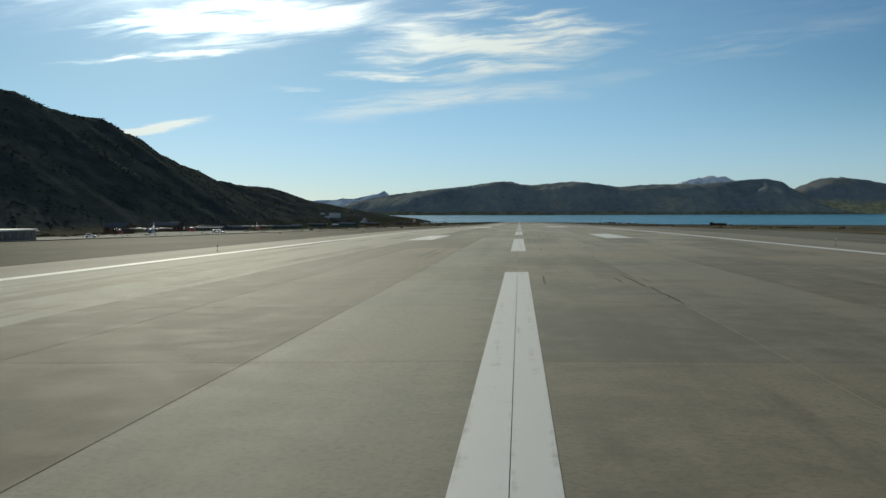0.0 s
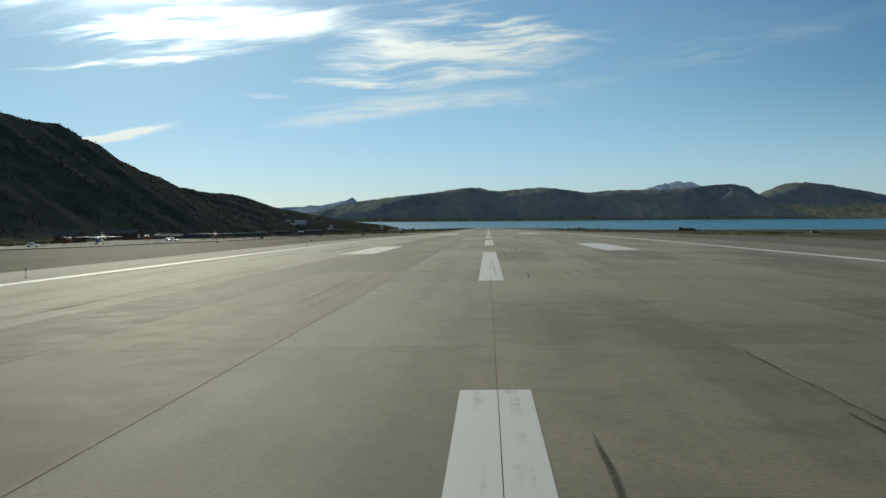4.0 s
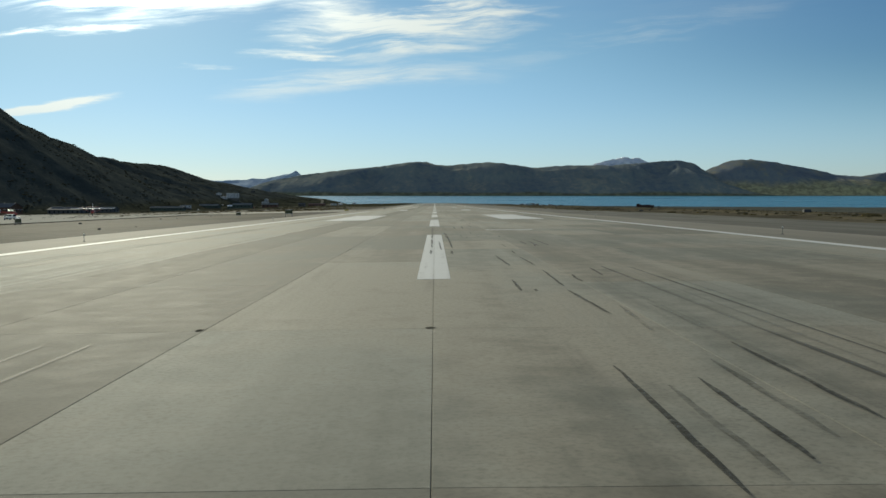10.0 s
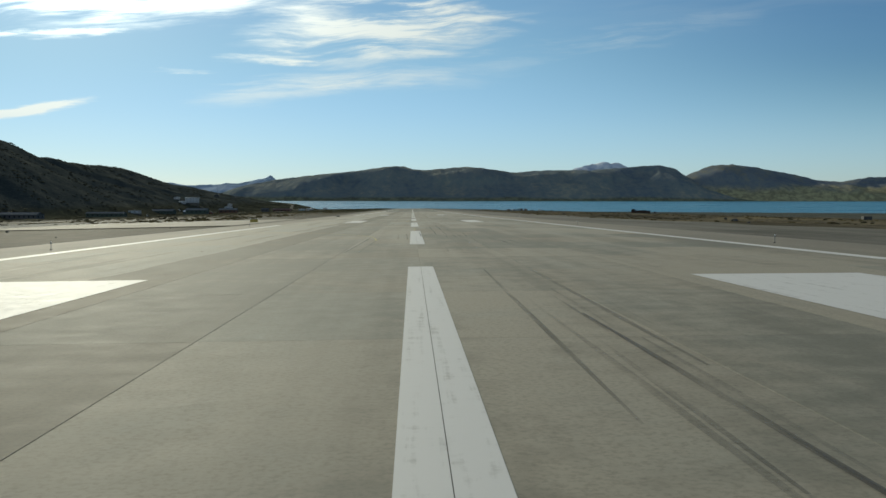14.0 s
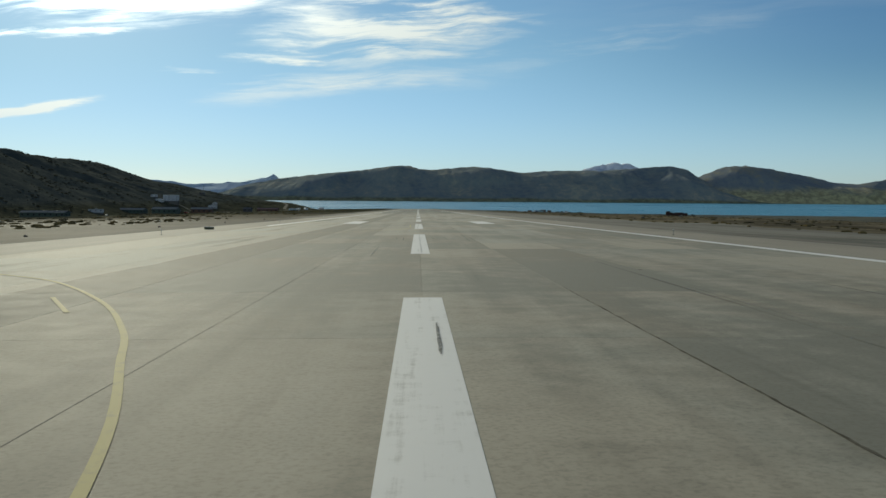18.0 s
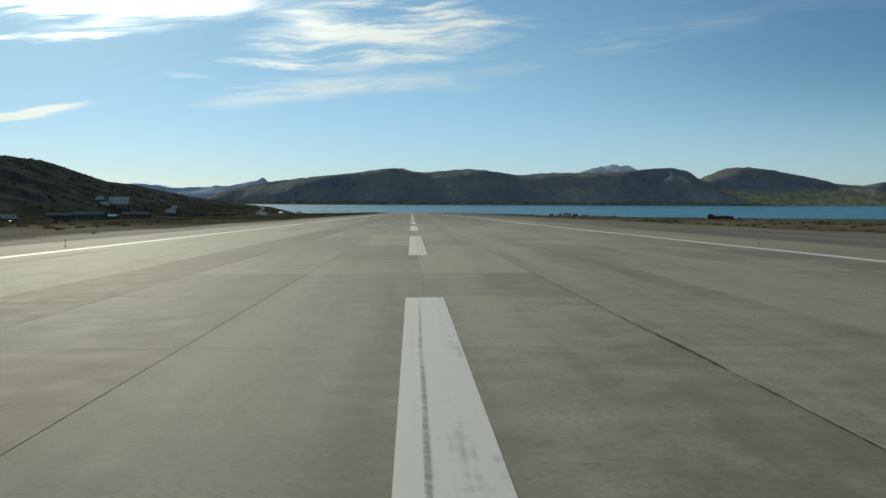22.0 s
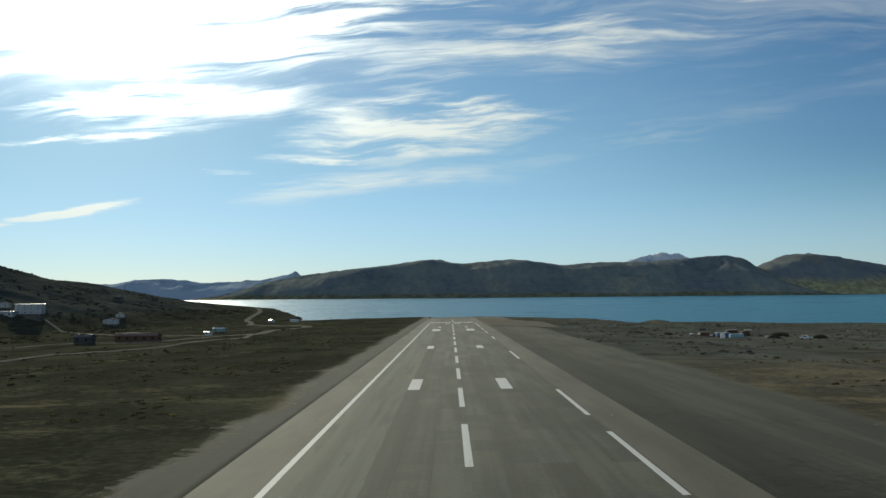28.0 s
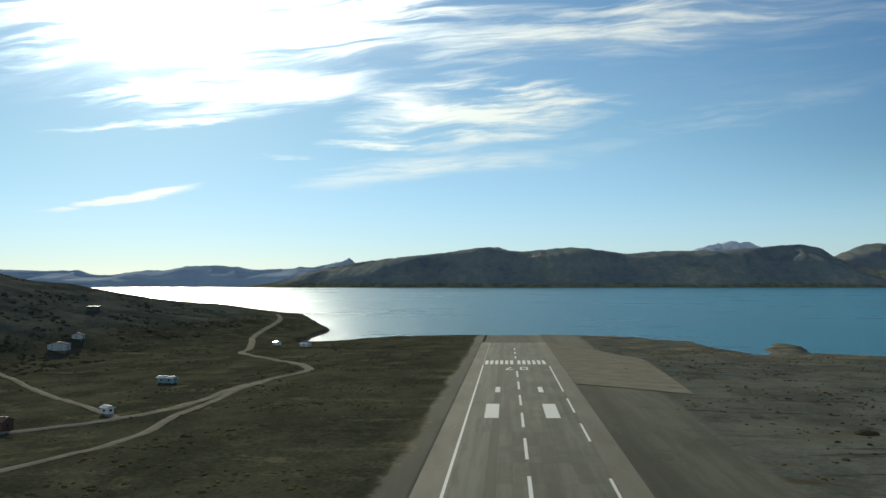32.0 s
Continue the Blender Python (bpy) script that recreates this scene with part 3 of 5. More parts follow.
def loft(rings):
    """A closed skin through rings of points."""
    bm = bmesh.new()
    made = [[bm.verts.new(p) for p in r] for r in rings]
    for a, b in zip(made, made[1:]):
        for i in range(len(a)):
            j = (i + 1) % len(a)
            bm.faces.new((a[i], a[j], b[j], b[i]))
    bm.faces.new(made[0][::-1])
    bm.faces.new(made[-1])
    bmesh.ops.recalc_face_normals(bm, faces=bm.faces)
    return bm


def thing(name, x, y, z, turn, label, category, group=""):
    ob = new(name)
    ob.empty_display_size = 0.2
    ob.matrix_world = pose(x * K, y * K, z * K, 0, 0, turn)
    return tagged(ob, label, category, group)


# ---- the lie of the land ----
SLOPE = [(-3000, 0.0072), (0, 0.0072), (100, 0.0085), (220, 0.0130), (510, 0.0124), (614, 0.0112), (780, 0.0104), (9000, 0.0104)]
_y = np.arange(-3000.0, 9000.0, 2.0)
_s = -np.interp(_y, [a for a, b in SLOPE], [b for a, b in SLOPE])
_e = np.cumsum(_s) * 2.0
_e = _e - np.interp(0.0, _y, _e) + 27.0


def rise(y):
    """Height of the runway's centreline above the fjord."""
    return np.interp(y, _y, _e)


def surf(x, y):
    """Height of the pavement: the near part falls a little to the left and rises to the right."""
    t = min(1.0, max(0.0, (y - 200.0) / 400.0))
    t = t * t * (3 - 2 * t)
    x = min(23.0, max(-23.0, x))
    return float(rise(y)) + (x * (0.014 - 0.008 * t) if x < 0 else x * 0.006)


HILL = [(-3000, 120), (200, 150), (880, 150), (990, 151), (1155, 146), (1340, 114), (1560, 84), (1830, 75), (1950, 73), (2080, 63), (2240, 46), (2450, 25), (2750, 2), (4000, 0)]
SHORE = [(-6000, 2600), (-1500, 2900), (-800, 2900), (-500, 2600), (-400, 2470), (-250, 2330), (-192, 2165), (-181, 2115), (-174, 1932), (-140, 1942), (-102, 2004), (-73, 2016), (46, 2030), (100, 2012),
         (128, 1975), (148, 1935), (157, 1872), (168, 1858), (184, 1860), (205, 1850), (250, 1822), (310, 1800), (420, 1760), (600, 1700), (1200, 1500), (2500, 1350), (6000, 1300)]
_sx = [a for a, b in sorted(SHORE)]
_sy = [b for a, b in sorted(SHORE)]


def lump(x, y, size, seed=0.0):
    return noise.noise((x / size, y / size, seed))


def land(x, y):
    """Height of the ground above the fjord."""
    ax = abs(x)
    z = surf(x, min(y, 2300.0))
    z = max(z, 4.0)
    z -= 0.8 if ax < 22.45 else 0.07
    rough = min(1.0, max(0.0, (ax - 30.0) / 60.0))
    if -260 < x < -20 and 100 < y < 760:
        rough *= 0.15
    z += rough * (1.2 * lump(x, y, 55, 1) + 0.5 * lump(x, y, 17, 2) + 0.25 * lump(x, y, 6, 5))
    if x < -23:
        # the apron lies lower than the runway
        t = min(1.0, max(0.0, (900.0 - y) / 380.0))
        z -= 0.022 * min(167.0, -23.0 - x) * t * t * (3 - 2 * t)
        # beyond it the moor falls away towards the settlement
        t = min(1.0, max(0.0, (y - 640.0) / 260.0)) * min(1.0, max(0.0, (2000.0 - y) / 400.0))
        z -= 0.021 * min(240.0, max(0.0, -48.0 - x)) * t
    if x > 25:
        z -= min(0.021 * (x - 25), max(0.0, z - 3.2))
    if x < -60:
        flat = max(3.2, z - 0.012 * (-60 - x))
        top = float(np.interp(y, [a for a, b in HILL], [b for a, b in HILL]))
        foot = float(np.interp(y, (-500, 300, 900, 1250, 1500, 1700, 1950, 2300), (-330, -330, -330, -330, -330, -308, -225, -170)))
        t = (foot - x) / (foot + 520.0)
        s = max(0.0, min(1.0, t))
        up = s ** 1.15 * (1.06 - 0.06 * s)
        if t > 1:
            up += 0.10 * min(3.0, t - 1)
        crag = (10 * lump(x, y, 150, 3) + 4.5 * lump(x, y, 60, 4) + 2.2 * lump(x, y, 22, 6)) * min(1.0, s * 2.2) * min(1.0, top / 80)
        z = flat + (top - flat) * up + crag if top > flat else flat
    calm = 0.45 if -200 < x < 230 else 1.0
    d = float(np.interp(x, _sx, _sy)) + calm * (16 * lump(x, y, 60, 7) + 6 * lump(x, y, 16, 8)) - y
    # a low stony headland with a cove behind it
    ex, ey = (x - 200 - 0.22 * (y - 1890)) / 15.0, (y - 1890) / 74.0
    spit = 1.0 - math.sqrt(ex * ex + ey * ey) + 0.35 * lump(x, y, 18, 3)
    if spit > 0:
        return max(0.2 + 4.0 * min(spit, 0.5), 0.0)
    if d < 0:
        return max(-6.0, 0.09 * d - 0.3)
    bank = 0.045 if 135 < x < 188 else 0.16
    return min(z, -0.3 + bank * d if x > -186 else -0.3 + 0.55 * d + 0.004 * d * d)


def sheet(name, xs, ys, height, mat):
    nx, ny = len(xs), len(ys)
    verts = [(x, y, height(x, y)) for y in ys for x in xs]
    faces = [(j * nx + i, j * nx + i + 1, (j + 1) * nx + i + 1, (j + 1) * nx + i) for j in range(ny - 1) for i in range(nx - 1)]
    return new(name, mesh_of(name, verts, faces, mat, True))


def steps(*runs):
    out = []
    for a, b, d in runs:
        out += list(np.arange(a, b, d))
    return out + [runs[-1][1]]


gx = steps((-5200, -1500, 370), (-1500, -700, 50), (-700, -210, 11), (-210, -28, 5.5), (-28, -24, 4), (-24, -22.5, 1.5), (-22.5, -22.4, 0.1), (-22.4, 22.4, 11.2), (22.4, 22.5, 0.1), (22.5, 24, 1.5), (24, 28, 4), (28, 120, 6), (120, 230, 5), (230, 420, 12), (420, 1500, 60), (1500, 5200, 370))
gy = steps((-2600, -200, 200), (-200, 400, 24), (400, 1740, 11), (1740, 2160, 6), (2160, 2500, 11), (2500, 3300, 50))
ground = tagged(sheet("ground", gx, gy, land, GROUND), "gravelly tundra with dry grass, heath and a dark rocky hillside", "ground", "", "structure")

water = new("water", mesh_of("water", [(-8000, -2500, 0), (8000, -2500, 0), (8000, 7950, 0), (-8000, 7950, 0)], [(0, 1, 2, 3)], WATER))
tagged(water, "wind-rippled turquoise fjord water glittering under the sun", "water", "", "structure")


def range_of(name, crest, y_foot, y_top, y_back, mat, label, seed, step_x=16.0, jag=1.0):
    """A mountain range: a crest line of heights along x, falling to the shore in front and away behind, cut by gullies."""
    cx, cz = [a for a, b in crest], [b for a, b in crest]
    xs = np.arange(cx[0], cx[-1] + 1, step_x)
    rows = [(0.0, 0.0)] + [(k / 22, 1.0 - (1.0 - k / 22) ** 1.55) for k in range(1, 23)] + [(1.2, 0.9), (1.5, 0.7), (1.8, 0.45)]
    verts, faces = [], []
    for k, (d, h) in enumerate(rows):
        y = y_foot + d * (y_top - y_foot) if d <= 1 else y_top + (d - 1) * (y_back - y_top)
        for x in xs:
            top = float(np.interp(x, cx, cz))
            bulge = math.sin(math.pi * min(1.0, d))
            n1 = noise.fractal((x / 420, y / 500, seed), 1.0, 2.1, 5)
            n2 = noise.fractal((x / 110, y / 230, seed + 4), 0.9, 2.1, 4)
            z = top * h + bulge * top * (0.11 * n1 + 0.075 * n2) + (jag * 5.0 * noise.noise((x / 55, seed, 2)) + jag * 2.5 * noise.noise((x / 21, seed, 7))) * min(1.0, h) * min(1.0, top / 60)
            yy = y + bulge * 190 * noise.noise((x / 300, seed, d * 2)) + (35 * noise.noise((x / 140, seed, 9)) if d == 0 else 0)
            verts.append((x, yy, max(z, -2.0) if d else -3.0))
    nx = len(xs)
    for j in range(len(rows) - 1):
        for i in range(nx - 1):
            faces.append((j * nx + i, j * nx + i + 1, (j + 1) * nx + i + 1, (j + 1) * nx + i))
    ob = new(name, mesh_of(name, verts, faces, mat, True))
    return tagged(ob, label, "mountain", "mountains across the fjord", "structure")


# distance haze is put into these base colours: bluer and lighter than the ground
FELL = material("hazy_heathery_fell", mountain_build((0.145, 0.178, 0.205), (0.225, 0.243, 0.225), (0.38, 0.350, 0.255), 0.0035, (0.25, 0.235, 0.135), 14.0))
MEADOW = material("hazy_grassy_fell", mountain_build((0.130, 0.160, 0.200), (0.195, 0.215, 0.225), (0.27, 0.255, 0.19), 0.0035, (0.52, 0.45, 0.24), 62.0))
HAZY_ROCK = material("hazy_distant_rock", mountain_build((0.40, 0.48, 0.58), (0.44, 0.52, 0.61), (0.48, 0.55, 0.63)))
PEAK = material("hazy_snow_patched_peak", build_snowpeak)
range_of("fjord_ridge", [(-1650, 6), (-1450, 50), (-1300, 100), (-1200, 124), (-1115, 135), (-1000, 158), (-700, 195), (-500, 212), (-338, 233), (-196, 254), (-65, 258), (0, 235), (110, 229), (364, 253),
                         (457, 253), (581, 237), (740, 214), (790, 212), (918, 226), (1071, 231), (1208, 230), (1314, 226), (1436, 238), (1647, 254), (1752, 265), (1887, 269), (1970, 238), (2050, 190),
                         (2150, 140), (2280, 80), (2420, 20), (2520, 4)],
         6700, 7350, 7600, FELL, "long rounded ridge of brown heath and dark scree, haze tinted into its colour", 3.0, 13.0, 1.1)
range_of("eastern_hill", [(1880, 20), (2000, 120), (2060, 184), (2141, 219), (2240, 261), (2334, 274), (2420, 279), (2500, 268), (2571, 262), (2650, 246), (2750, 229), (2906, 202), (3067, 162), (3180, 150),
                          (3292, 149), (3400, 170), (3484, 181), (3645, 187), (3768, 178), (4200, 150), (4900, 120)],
         6800, 7370, 7600, MEADOW, "broad hill with yellow-green grassy lower slopes, haze blue in its upper colour", 11.0, 13.0, 1.4)
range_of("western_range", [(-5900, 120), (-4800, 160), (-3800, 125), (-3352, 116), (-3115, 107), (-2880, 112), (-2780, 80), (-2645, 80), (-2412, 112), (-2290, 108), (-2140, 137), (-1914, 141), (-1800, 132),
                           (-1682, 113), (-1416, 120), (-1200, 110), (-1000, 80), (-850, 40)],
         6950, 7350, 7600, HAZY_ROCK, "rocky mountains beyond the far shore, coloured blue-grey for haze", 19.0)
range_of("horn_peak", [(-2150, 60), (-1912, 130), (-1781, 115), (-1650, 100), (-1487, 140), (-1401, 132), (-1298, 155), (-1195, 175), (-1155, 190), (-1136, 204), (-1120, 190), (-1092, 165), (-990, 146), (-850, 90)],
         7620, 7880, 7980, HAZY_ROCK, "pointed rock horn in the distance, coloured blue-grey for haze", 23.0, 12.0, 0.6)
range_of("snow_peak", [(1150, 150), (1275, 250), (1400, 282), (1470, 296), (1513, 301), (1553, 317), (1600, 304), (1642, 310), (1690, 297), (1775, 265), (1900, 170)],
         7620, 7880, 7980, PEAK, "far mountain top with streaks of snow, rock coloured pale blue for haze", 31.0, 9.0, 2.4)


SPALL = simple("tar_repair", (0.10, 0.092, 0.073), 0.9, 0.0, 6.0, 0.4)

# ---- runway: concrete slabs on a bed, paint on the slabs ----
LANE, BAY, HALF, Y0, Y1 = 3.35, 7.66, 5 * 3.35, -139.6, 1868.0


def strip(name, xa, xb, ya, yb, lift, mat, step=18.0):
    """A band along the runway that follows its slope."""
    n = max(1, int(round((yb - ya) / step)))
    ys = [ya + (yb - ya) * i / n for i in range(n + 1)]
    xs = [xa, 0.0, xb] if xa < 0 < xb else [xa, xb]
    w = len(xs)
    verts = [(x, y, surf(x, y) + lift) for y in ys for x in xs]
    return mesh_of(name, verts, [(w * i + k, w * i + k + 1, w * i + w + k + 1, w * i + w + k) for i in range(n) for k in range(w - 1)], mat)


runway = tagged(new("runway", strip("runway", -HALF - 0.4, HALF + 0.4, Y0, Y1, -0.010, SEALER)), "long concrete runway bed with dark joints, sloping to the fjord", "runway", "", "structure")


def slab_faces(x, y, w, l, verts, faces):
    """One slab with chamfered arrises."""
    g, c = 0.0022, 0.004
    b = len(verts)
    for z, q in ((-0.06, 0.0), (-0.006, 0.0), (0.0, c)):
        for sx, sy in ((0, 0), (1, 0), (1, 1), (0, 1)):
            px = x + g + q if sx == 0 else x + w - g - q
            py = y + g + q if sy == 0 else y + l - g - q
            verts.append((px, py, surf(px, py) + z))
    for k in (0, 4):
        for i in range(4):
            j = (i + 1) % 4
            faces.append((b + k + i, b + k + j, b + k + 4 + j, b + k + 4 + i))
    faces.append((b + 8, b + 9, b + 10, b + 11))


rest_v, rest_f = [], []
SLABS = []
bays = int((Y1 - Y0) / BAY)
for j in range(bays):
    for i in range(10):
        x, y = -HALF + i * LANE, Y0 + j * BAY
        if 0 <= j - 18 < 30:
            SLABS.append((x, y))
        else:
            slab_faces(x, y, LANE, BAY, rest_v, rest_f)
rest = new("slab_field", mesh_of("slab_field", rest_v, rest_f, CONCRETE))
rest.parent = runway
tagged(rest, "grey-beige concrete slabs with dark streaks", "", "", "stuff")

for side in (-1, 1):
    a, b = sorted((side * (HALF + 0.4), side * 23.0))
    tagged(new("runway_shoulder", strip("runway_shoulder", a, b, Y0, Y1 + 6, -0.05, SHOULDER)), "pale gravelled shoulder beside the runway", "shoulder", "runway shoulders", "structure")


def marking(name, pts, mat, label):
    """Flat paint inside an outline on the slabs."""
    bm = bmesh.new()
    bm.faces.new([bm.verts.new((x, y, surf(x, y) + 0.006)) for x, y in pts])
    ob = part(name, bm, mat, runway, label)
    return ob


def rect(xa, xb, ya, yb):
    return [(xa, ya), (xb, ya), (xb, yb), (xa, yb)]


S0, P, L, W2 = 2.22, 50.070, 30.63, 0.400
for k in range(-2, 35):
    ya, yb = S0 + k * P, S0 + k * P + L
    if yb > 1655:
        break
    seam = 0.0035 if ya < 380 else 0.0
    halves = [strip("centreline_stripe", a, c, ya, yb, 0.006, PAINT, 8.0) for a, c in ((-W2, -seam), (seam, 0.35 if k == 0 else W2))]
    both_v = [tuple(q / K for q in v.co) for h in halves for v in h.vertices]
    off = len(halves[0].vertices)
    both_f = [tuple(f.vertices) for f in halves[0].polygons] + [tuple(i + off for i in f.vertices) for f in halves[1].polygons]
    ob = new("centreline_stripe", mesh_of("centreline_stripe", both_v, both_f, PAINT))
    ob.parent = runway
    tagged(ob, "white stripe with dark rubber streaks")
for side, xe in ((-1, -16.90), (1, 16.56)):
    gaps = [(-100, 905), (915, 1010), (1040, 1076), (1092, 1129), (1218, 1258), (1350, 1383), (1430, 1462), (1486, 1524), (1546, 1665)] if side > 0 else [(-100, 147), (149.4, 372), (520, 760), (768, 1668)]
    for ya, yb in gaps:
        ob = new("edge_line", strip("edge_line", xe - 0.33, xe + 0.33, ya, yb, 0.006, PAINT))
        ob.parent = runway
for ya, yb, xi, xo in ((83.9, 106.3, 7.51, 9.83), (234.8, 278.9, 7.48, 12.23), (385.4, 408.0, 7.55, 9.92), (534.7, 557.4, 7.54, 9.86),
                       (1131.5, 1154.5, 7.09, 9.24), (1279.0, 1299.2, 7.23, 9.49), (1473.2, 1508.3, 7.17, 11.56), (1543.9, 1563.0, 7.28, 9.16)):
    for s in (-1, 1):
        a, b = sorted((s * xi, s * xo))
        ob = new("touchdown_block", strip("touchdown_block", a, b, ya, yb, 0.006, PAINT, 12.0))
        ob.parent = runway
for i in range(12):
    x = -16.2 + i * 2.62 + (0.0 if i < 6 else 1.2)
    marking("threshold_bar", rect(x, x + 1.6, 1675, 1701), PAINT, "")
for y in (1716, 1752, 1788):
    marking("stopway_stripe", rect(-0.4, 0.4, y, y + 16), PAINT, "")
# the number reads from the far end: 07
for pts in (rect(1.6, 2.4, 1642, 1657), rect(4.6, 5.4, 1642, 1657), rect(2.4, 4.6, 1642, 1644.4), rect(2.4, 4.6, 1654.6, 1657)):
    marking("numeral_zero_stroke", pts, PAINT, "")
marking("numeral_seven_bar", rect(-5.6, -1.6, 1642, 1644.4), PAINT, "")
marking("numeral_seven_stem", [(-5.6, 1644.4), (-4.7, 1644.4), (-2.2, 1657), (-3.2, 1657)], PAINT, "")


def painted_curve(name, pts, width, mat):
    """A painted line along a smooth path."""
    fine = []
    for i in range(len(pts) - 1):
        p0, p1, p2, p3 = pts[max(0, i - 1)], pts[i], pts[i + 1], pts[min(len(pts) - 1, i + 2)]
        for k in range(6):
            t = k / 6
            fine.append(tuple(0.5 * (2 * p1[q] + (p2[q] - p0[q]) * t + (2 * p0[q] - 5 * p1[q] + 4 * p2[q] - p3[q]) * t * t + (3 * p1[q] - p0[q] - 3 * p2[q] + p3[q]) * t ** 3) for q in (0, 1)))
    pts = fine + [pts[-1]]
    verts, n = [], len(pts)
    for i, (x, y) in enumerate(pts):
        ax, ay = pts[max(0, i - 1)]
        bx, by = pts[min(n - 1, i + 1)]
        d = math.hypot(bx - ax, by - ay) or 1
        ox, oy = -(by - ay) / d * width / 2, (bx - ax) / d * width / 2
        for s in (-1, 1):
            verts.append((x + s * ox, y + s * oy, surf(x + s * ox, y + s * oy) + 0.009))
    ob = new(name, mesh_of(name, verts, [(2 * i, 2 * i + 1, 2 * i + 3, 2 * i + 2) for i in range(n - 1)], mat))
    ob.parent = runway
    return ob


painted_curve("taxi_line", [(-0.05, 333.0), (-0.05, 343.0)], 0.060, YELLOW)
painted_curve("taxi_line", [(-0.85, 406.0), (-0.9, 399.0), (-1.1, 393.0), (-2.2, 388.0), (-3.5, 382.8), (-4.3, 379.5), (-7.0, 373.5), (-12.0, 367.0), (-20.0, 360.5)], 0.098, YELLOW)
painted_curve("taxi_line", [(-1.3, 412.0), (-1.8, 417.0), (-2.6, 421.3), (-3.7, 425.2), (-4.6, 428.2), (-6.4, 432.7), (-9.3, 438.0), (-11.9, 440.9), (-17.5, 446.0), (-23.0, 450.0)], 0.106, YELLOW)
painted_curve("taxi_line", [(-2.4, 309.0), (-2.9, 315.7), (-4.2, 321.0), (-7.0, 327.0), (-12.0, 334.0), (-20.0, 341.0)], 0.109, YELLOW)
painted_curve("taxi_line", [(-0.85, 510.0), (-0.9, 515.3), (-1.0, 525.0)], 0.100, YELLOW)
painted_curve("taxi_line", [(-0.9, 506.0), (-2.0, 500.5), (-4.5, 494.0), (-9.0, 486.0), (-17.0, 477.0)], 0.122, YELLOW)

# tyre streaks, mostly a few metres right of the centreline where wheels touch down
rng = random.Random(4)
tv, tf = [], []
for k in range(70):
    y = rng.choice((rng.gauss(160, 60), rng.gauss(290, 90), rng.gauss(430, 90), rng.gauss(90, 40), rng.uniform(20, 1600)))
    x = rng.choice((rng.gauss(2.1, 0.7), rng.gauss(3.2, 1.0), rng.gauss(5.0, 1.2), rng.gauss(-2.2, 0.8), rng.gauss(0.4, 0.5), rng.gauss(-4.0, 1.6)))
    ln, wd, drift = rng.uniform(3, 26), rng.uniform(0.03, 0.075), rng.uniform(-0.012, 0.012)
    for dxx in ((0.0, rng.uniform(0.5, 0.75)) if rng.random() < 0.6 else (0.0,)):
        n = max(2, int(ln / 5))
        b = len(tv)
        for i in range(n + 1):
            yy = y + ln * i / n
            xx = x + dxx + drift * ln * i / n
            ww = wd * (0.35 if i in (0, n) else 1.0)
            for s in (-1, 1):
                tv.append((xx + s * ww, yy, surf(xx, yy) + 0.011 + 0.00004 * k))
        tf += [(b + 2 * i, b + 2 * i + 1, b + 2 * i + 3, b + 2 * i + 2) for i in range(n)]
# the heavier streaks, where they lie: near end and far end
def skid(x0, ya, x1, yb, wd, mat=HEAVY_RUBBER):
    """One ragged tapering skid mark."""
    vs = []
    for i in range(11):
        t = i / 10
        yy = ya + (yb - ya) * t
        ww = 1.15 * wd * min(1.0, 0.35 + 6.0 * t, 0.3 + 3.0 * (1 - t)) * rng.uniform(0.8, 1.15)
        xx = x0 + (x1 - x0) * t + rng.gauss(0, 0.006)
        vs += [(xx - ww, yy, surf(xx, yy) + 0.018), (xx + ww, yy, surf(xx, yy) + 0.018)]
    ob = new("skid_mark", mesh_of("skid_mark", vs, [(2 * i, 2 * i + 1, 2 * i + 3, 2 * i + 2) for i in range(10)], mat))
    ob.parent = runway
    return ob


def scuff(x0, ya, x1, yb, wd):
    """A worn skid mark of thin rubber."""
    return skid(x0, ya, x1, yb, wd * 1.2, THIN_RUBBER)


skid(3.22, 25.8, 3.14, 31.5, 0.030)
skid(2.82, 27.6, 2.78, 29.6, 0.028)
scuff(3.56, 27.2, 3.53, 29.8, 0.026)
skid(0.73, 26.8, 0.77, 30.7, 0.022)
scuff(-1.32, 112.6, -1.14, 116.4, 0.060)
scuff(-2.08, 112.4, -2.04, 114.4, 0.050)
scuff(-3.10, 112.6, -3.04, 114.2, 0.030)
scuff(-3.20, 124.4, -3.30, 128.6, 0.024)
skid(1.2, 53, 1.3, 56.3, 0.031)
skid(2.7, 55.2, 2.7, 58, 0.031)
skid(3.2, 55.6, 3.1, 58.4, 0.019)
skid(3.9, 60, 3.7, 63.9, 0.019)
skid(1.2, 70.5, 1.3, 75.2, 0.031)
skid(3.4, 74.9, 3.4, 75.8, 0.031)
skid(3.75, 75.6, 4, 77.7, 0.031)
skid(7.9, 81, 8.4, 84.3, 0.025)
scuff(1.63, 81.9, 1.54, 85.0, 0.030)
skid(3.12, 84.7, 3.10, 87.2, 0.032)
skid(3.54, 85.1, 3.52, 88.9, 0.030)
skid(3.32, 87.0, 3.04, 89.9, 0.030)
skid(2.40, 87.4, 2.37, 89.6, 0.030)
skid(1.9, 88, 1.9, 94, 0.037)
skid(4.06, 88.2, 4.08, 90.1, 0.030)
skid(1.5, 90, 1.6, 94.8, 0.037)
skid(2.31, 90.4, 2.25, 91.1, 0.030)
skid(1.92, 90.4, 1.94, 91.5, 0.030)
skid(1.94, 91.5, 1.89, 94.4, 0.030)
skid(1.49, 91.5, 1.49, 94.2, 0.030)
